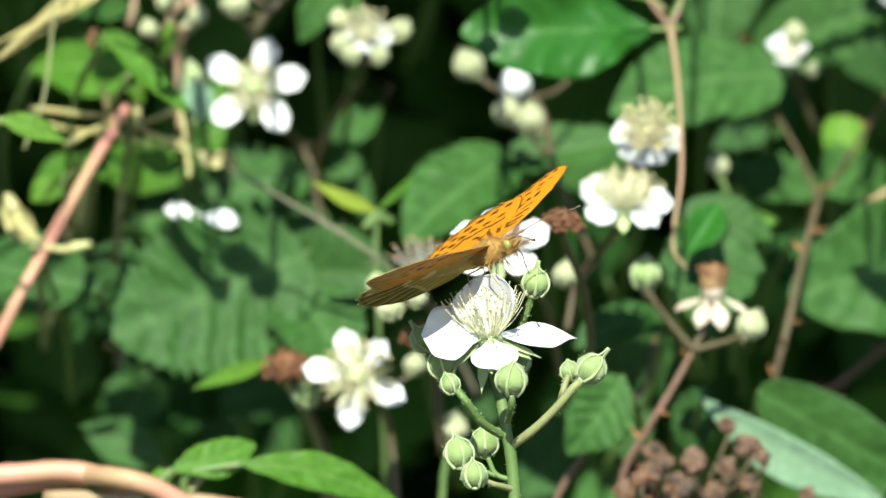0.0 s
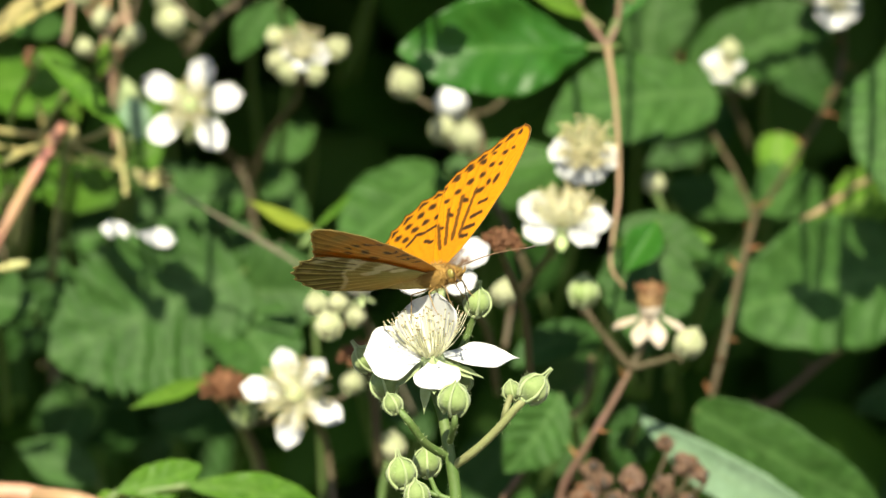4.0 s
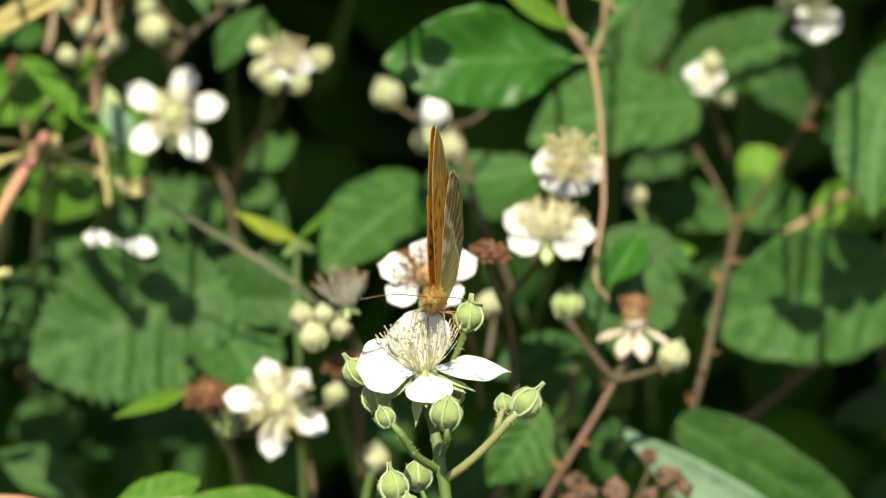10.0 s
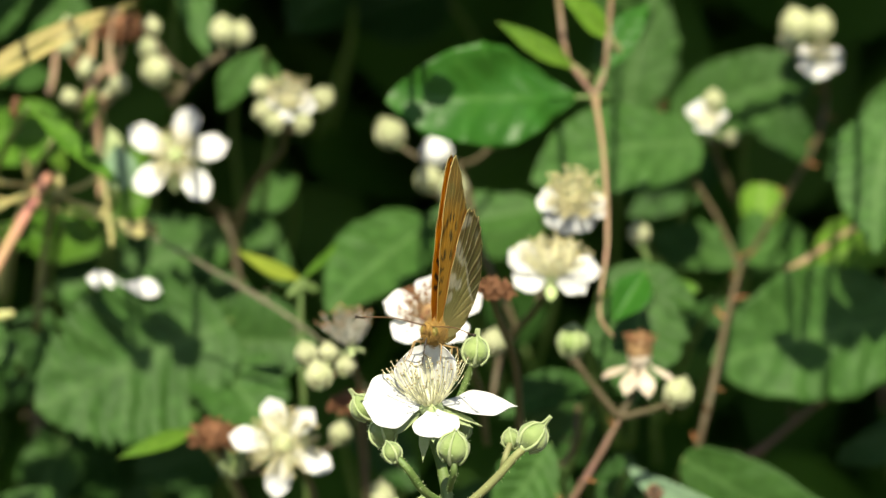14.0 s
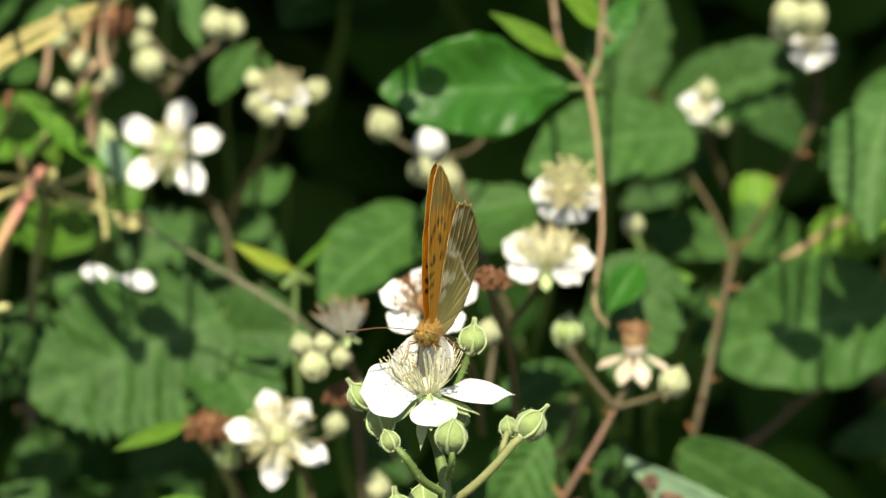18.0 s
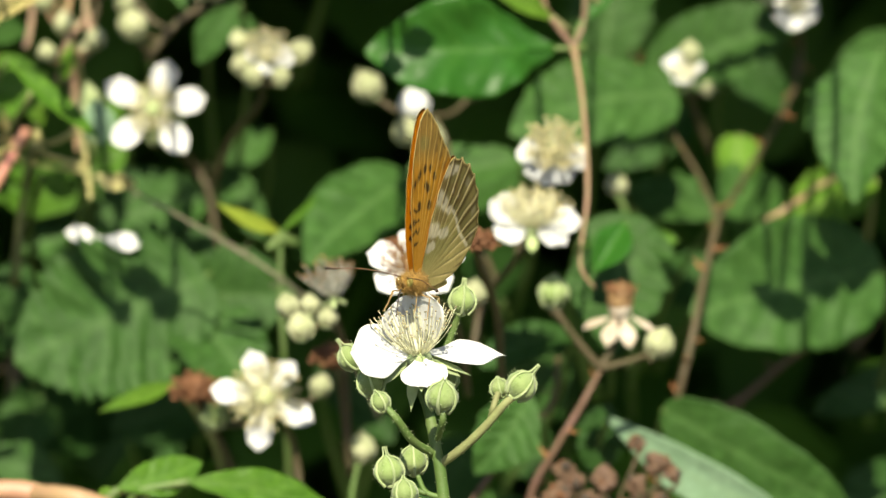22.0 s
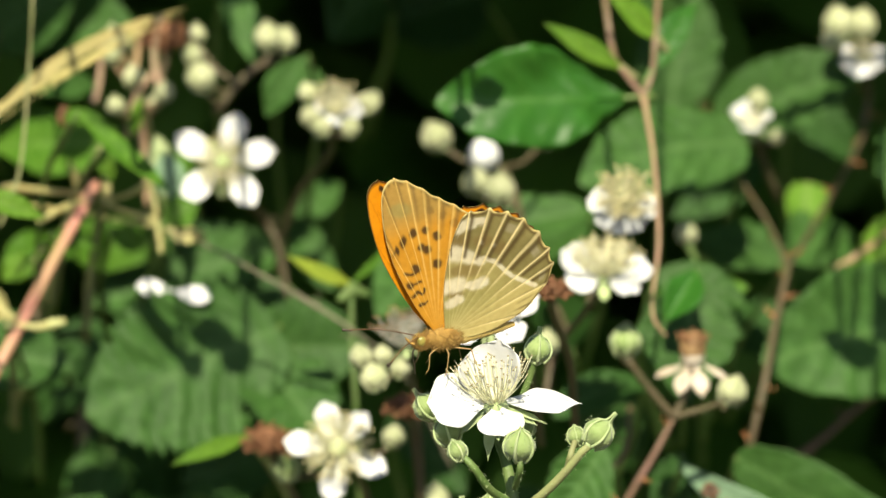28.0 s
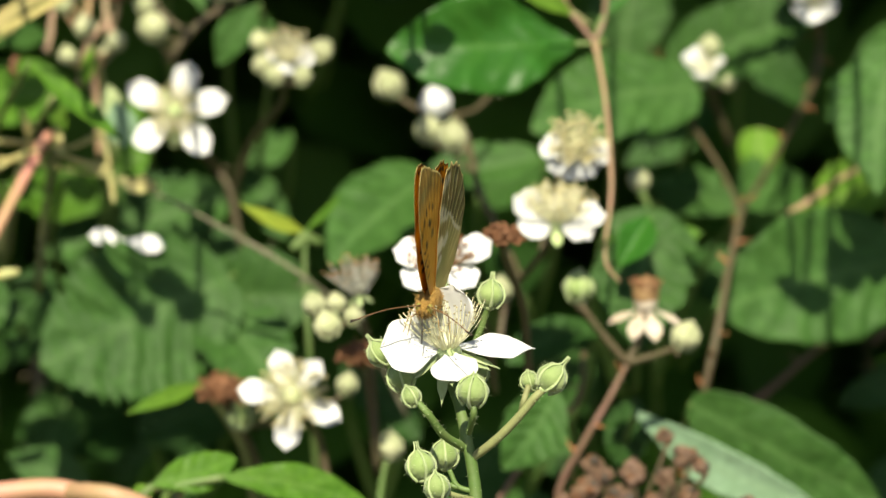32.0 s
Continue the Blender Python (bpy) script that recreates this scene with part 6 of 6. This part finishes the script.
# ---- what moves ----
# seconds, thorax across and up in mm at the flower's distance, heading, pitch, roll, left and right wing lift, left and right forewing drawn back,
# left and right hindwing drawn back and lifted, in degrees
SITS = [
    (0, -0.6, -9.4, -22.5, -30.3, 2.3, 9.8, 13.1, 11.9, 36.0, -5.1, 46.4, 11.4, 17.6),
    (1, -0.6, -9.4, -22.5, -30.3, 2.3, 9.8, 13.1, 11.9, 36.0, -5.1, 46.4, 11.4, 17.6),
    (2, -0.6, -9.4, -22.5, -30.3, 2.3, 9.8, 13.1, 11.9, 36.0, -5.1, 46.4, 11.4, 17.6),
    (3, 0.5, -8.0, -17.5, -26.3, -0.8, 16.5, 17.2, 9.7, 40.8, -6.3, 50.6, 15.3, 23.7),
    (3.5, -0.2, -8.7, -26.2, -23.4, 2.1, 24.4, 17.7, -0.4, 29.7, -0.5, 24, 19.0, 18.0),
    (5.5, 6.72, -12.08, -70.44, -19.74, 10.05, 91, 90.59, -2.26, -0.3, 0, 0, 90, 89.59),
    (6, 6.72, -12.08, -70.44, -19.74, 10.05, 91, 90.59, -2.26, -0.3, 0, 0, 90, 89.59),
    (7, 6.87, -12.17, -75.98, -25.46, 10.56, 91.53, 91.01, -2.08, 0.52, 0, 0, 90.53, 90.01),
    (7.3, 6.6, -12.6, -84, -16, 3, 91, 91, 0, 0, 0, 0, 90, 90),
    (7.6, 2.3, -14.98, -77.86, -22.16, -0.59, 56.89, 68.57, 6.17, 11.63, 0, 0, 55.89, 67.57),
    (7.8, 5.8, -14.08, -101.17, -10.1, 0.06, 48.72, 52.73, 3.4, 6.6, 0, 0, 47.72, 51.73),
    (8, 5.71, -12.93, -98.62, -7.94, -1.43, 78.35, 80.89, 2.52, 0.58, 0, 0, 77.35, 79.89),
    (8.3, 5.7, -13.46, -93.89, -11.71, -3.25, 90.44, 90.63, -0.63, -1.05, 0, 0, 89.44, 89.63),
    (8.6, 5.6, -13.4, -91.5, -11.2, -3, 90.8, 91, 2, 2, 0, 0, 89.8, 90),
    (9, 5.36, -13.32, -89.37, -10.8, -2.84, 90.98, 91.19, 5.24, 4.24, 0, 0, 89.98, 90.19),
    (10, 4.25, -12.09, -99.96, -17.15, 0.17, 91.28, 91.3, 2.17, 1.85, 0, 0, 90.28, 90.3),
    (12, 2.72, -12.13, -105.31, -21.27, -2.9, 91.12, 91.3, 0.02, 0.02, 0, 0, 90.12, 90.3),
    (14, 3.12, -11.67, -104.81, -22.44, -4.6, 91.05, 91.3, 2.77, 2.36, 0, 0, 90.05, 90.3),
    (14.5, 3.12, -11.67, -104.81, -22.44, -4.6, 91.05, 91.3, 2.77, 2.36, 0, 0, 90.05, 90.3),
    (16.5, 1.19, -10.28, -115.69, -23, -4.95, 91.04, 91.3, -0, -0, 0, 0, 90.04, 90.3),
    (17, 1.19, -10.28, -115.69, -23, -4.95, 91.04, 91.3, -0, -0, 0, 0, 90.04, 90.3),
    (18, 2.69, -13.8, -107.3, -11.76, -4.37, 91.02, 91.3, 2.58, 2.2, 0, 0, 90.02, 90.3),
    (19, 3.83, -14.32, -110.66, -5.59, -6.21, 90.82, 91.3, 4.24, 3.61, 0, 0, 89.82, 90.3),
    (21, 2.6, -12.52, -108.95, -13.65, -7.19, 90.92, 91.3, 0.11, 0.09, 0, 0, 89.92, 90.3),
    (22, 1.54, -11.6, -114.65, -18.97, -4.33, 91.11, 91.3, 0.2, 0.17, 0, 0, 90.11, 90.3),
    (23, -1.19, -11.11, -130.15, -16.72, -2.29, 91.41, 91.3, 1.26, 1.07, 0, 0, 90.41, 90.3),
    (24, -0.82, -10.56, -130.21, -22.65, -4.68, 91.22, 91.3, 5.35, 4.55, 0, 0, 90.22, 90.3),
    (25, -1.71, -11.44, -136.01, -15.42, -11.29, 90.62, 91.3, 3.93, 3.35, 0, 0, 89.62, 90.3),
    (25.5, -2.06, -12.08, -139.12, -9.74, -10.1, 90.58, 91.3, 2.24, 1.91, 0, 0, 89.58, 90.3),
    (27.5, -5.04, -12.88, -202.43, -6.71, -7.41, 77.53, 93.14, 0.32, 3.75, 0, 0, 76.53, 92.14),
    (28, -8.37, -12.32, -158, -1.54, -2.67, 89.68, 89.56, 0.33, -3.79, 0, 0, 88.68, 88.56),
    (28.3, -5.67, -11.56, -150.26, -6.44, -1.94, 57.8, 44.22, 3.54, 3.08, 0, 0, 56.8, 43.22),
    (28.6, -7.63, -14.74, -140.54, -7.21, -4.67, 91.3, 91.48, 4.38, 1.96, 0, 0, 90.3, 90.48),
    (28.8, -6.33, -15.51, -127.91, -12.32, 0.2, 71.69, 91.29, -1.12, -1.78, 0, 0, 70.69, 90.29),
    (29, -3.94, -12.4, -133.29, -0.11, -2.39, 52.48, 26.85, 17.95, 9.14, 0, 0, 51.48, 25.85),
    (29.2, -1.91, -19.13, -106.48, -4.92, 2.5, 72.85, 100.12, -7.18, -4.61, 0, 0, 71.85, 99.12),
    (29.4, -1.7, -18.7, -105.5, -1, -4, 88, 93.3, -7, -5, 0, 0, 87, 92.3),
    (29.6, -1.6, -18.38, -104.89, 0.41, -8.31, 90.54, 91.3, -6.36, -5.42, 0, 0, 89.54, 90.3),
    (30, -2.44, -16.57, -105.81, 2.45, -4.42, 90.71, 91.3, -4.11, -3.5, 0, 0, 89.71, 90.3),
    (31, -2.25, -16.81, -104.93, 1.87, -5.34, 90.66, 91.3, -7, -5.97, 0, 0, 89.66, 90.3),
    (32, -2.08, -16.11, -103.45, 1.46, -4, 90.91, 91.3, -8.01, -6.82, 0, 0, 89.91, 90.3),
]


def motions():
    rows, wings = [], {(kind, s): [] for kind in ("fore", "hind") for s in (1, -1)}
    for t, x, z, heading, pitch, roll, *lifts in SITS:
        rows.append((t, Matrix.Translation(at(x, z, 0)) @ pose(0, 0, 0, 0, 0, heading) @ pose(0, 0, 0, 0, pitch, 0) @ pose(0, 0, 0, roll, 0, 0)))
        for s, lift, back, hind_back, hind_lift in ((1, *lifts[0::2]), (-1, *lifts[1::2])):
            wings["fore", s].append((t, pose(0.0041, s * 0.0008, 0.0015, s * lift, 0, 0) @ pose(0, 0, 0, 0, 0, s * back)))
            wings["hind", s].append((t, pose(0.0013, s * 0.0011, 0.0012, s * hind_lift, 0, 0) @ pose(0, 0, 0, 0, 0, s * hind_back)))
    walk(fritillary, rows)
    for key, keyed in wings.items():
        walk(fritillary_wings[key], keyed)


motions()
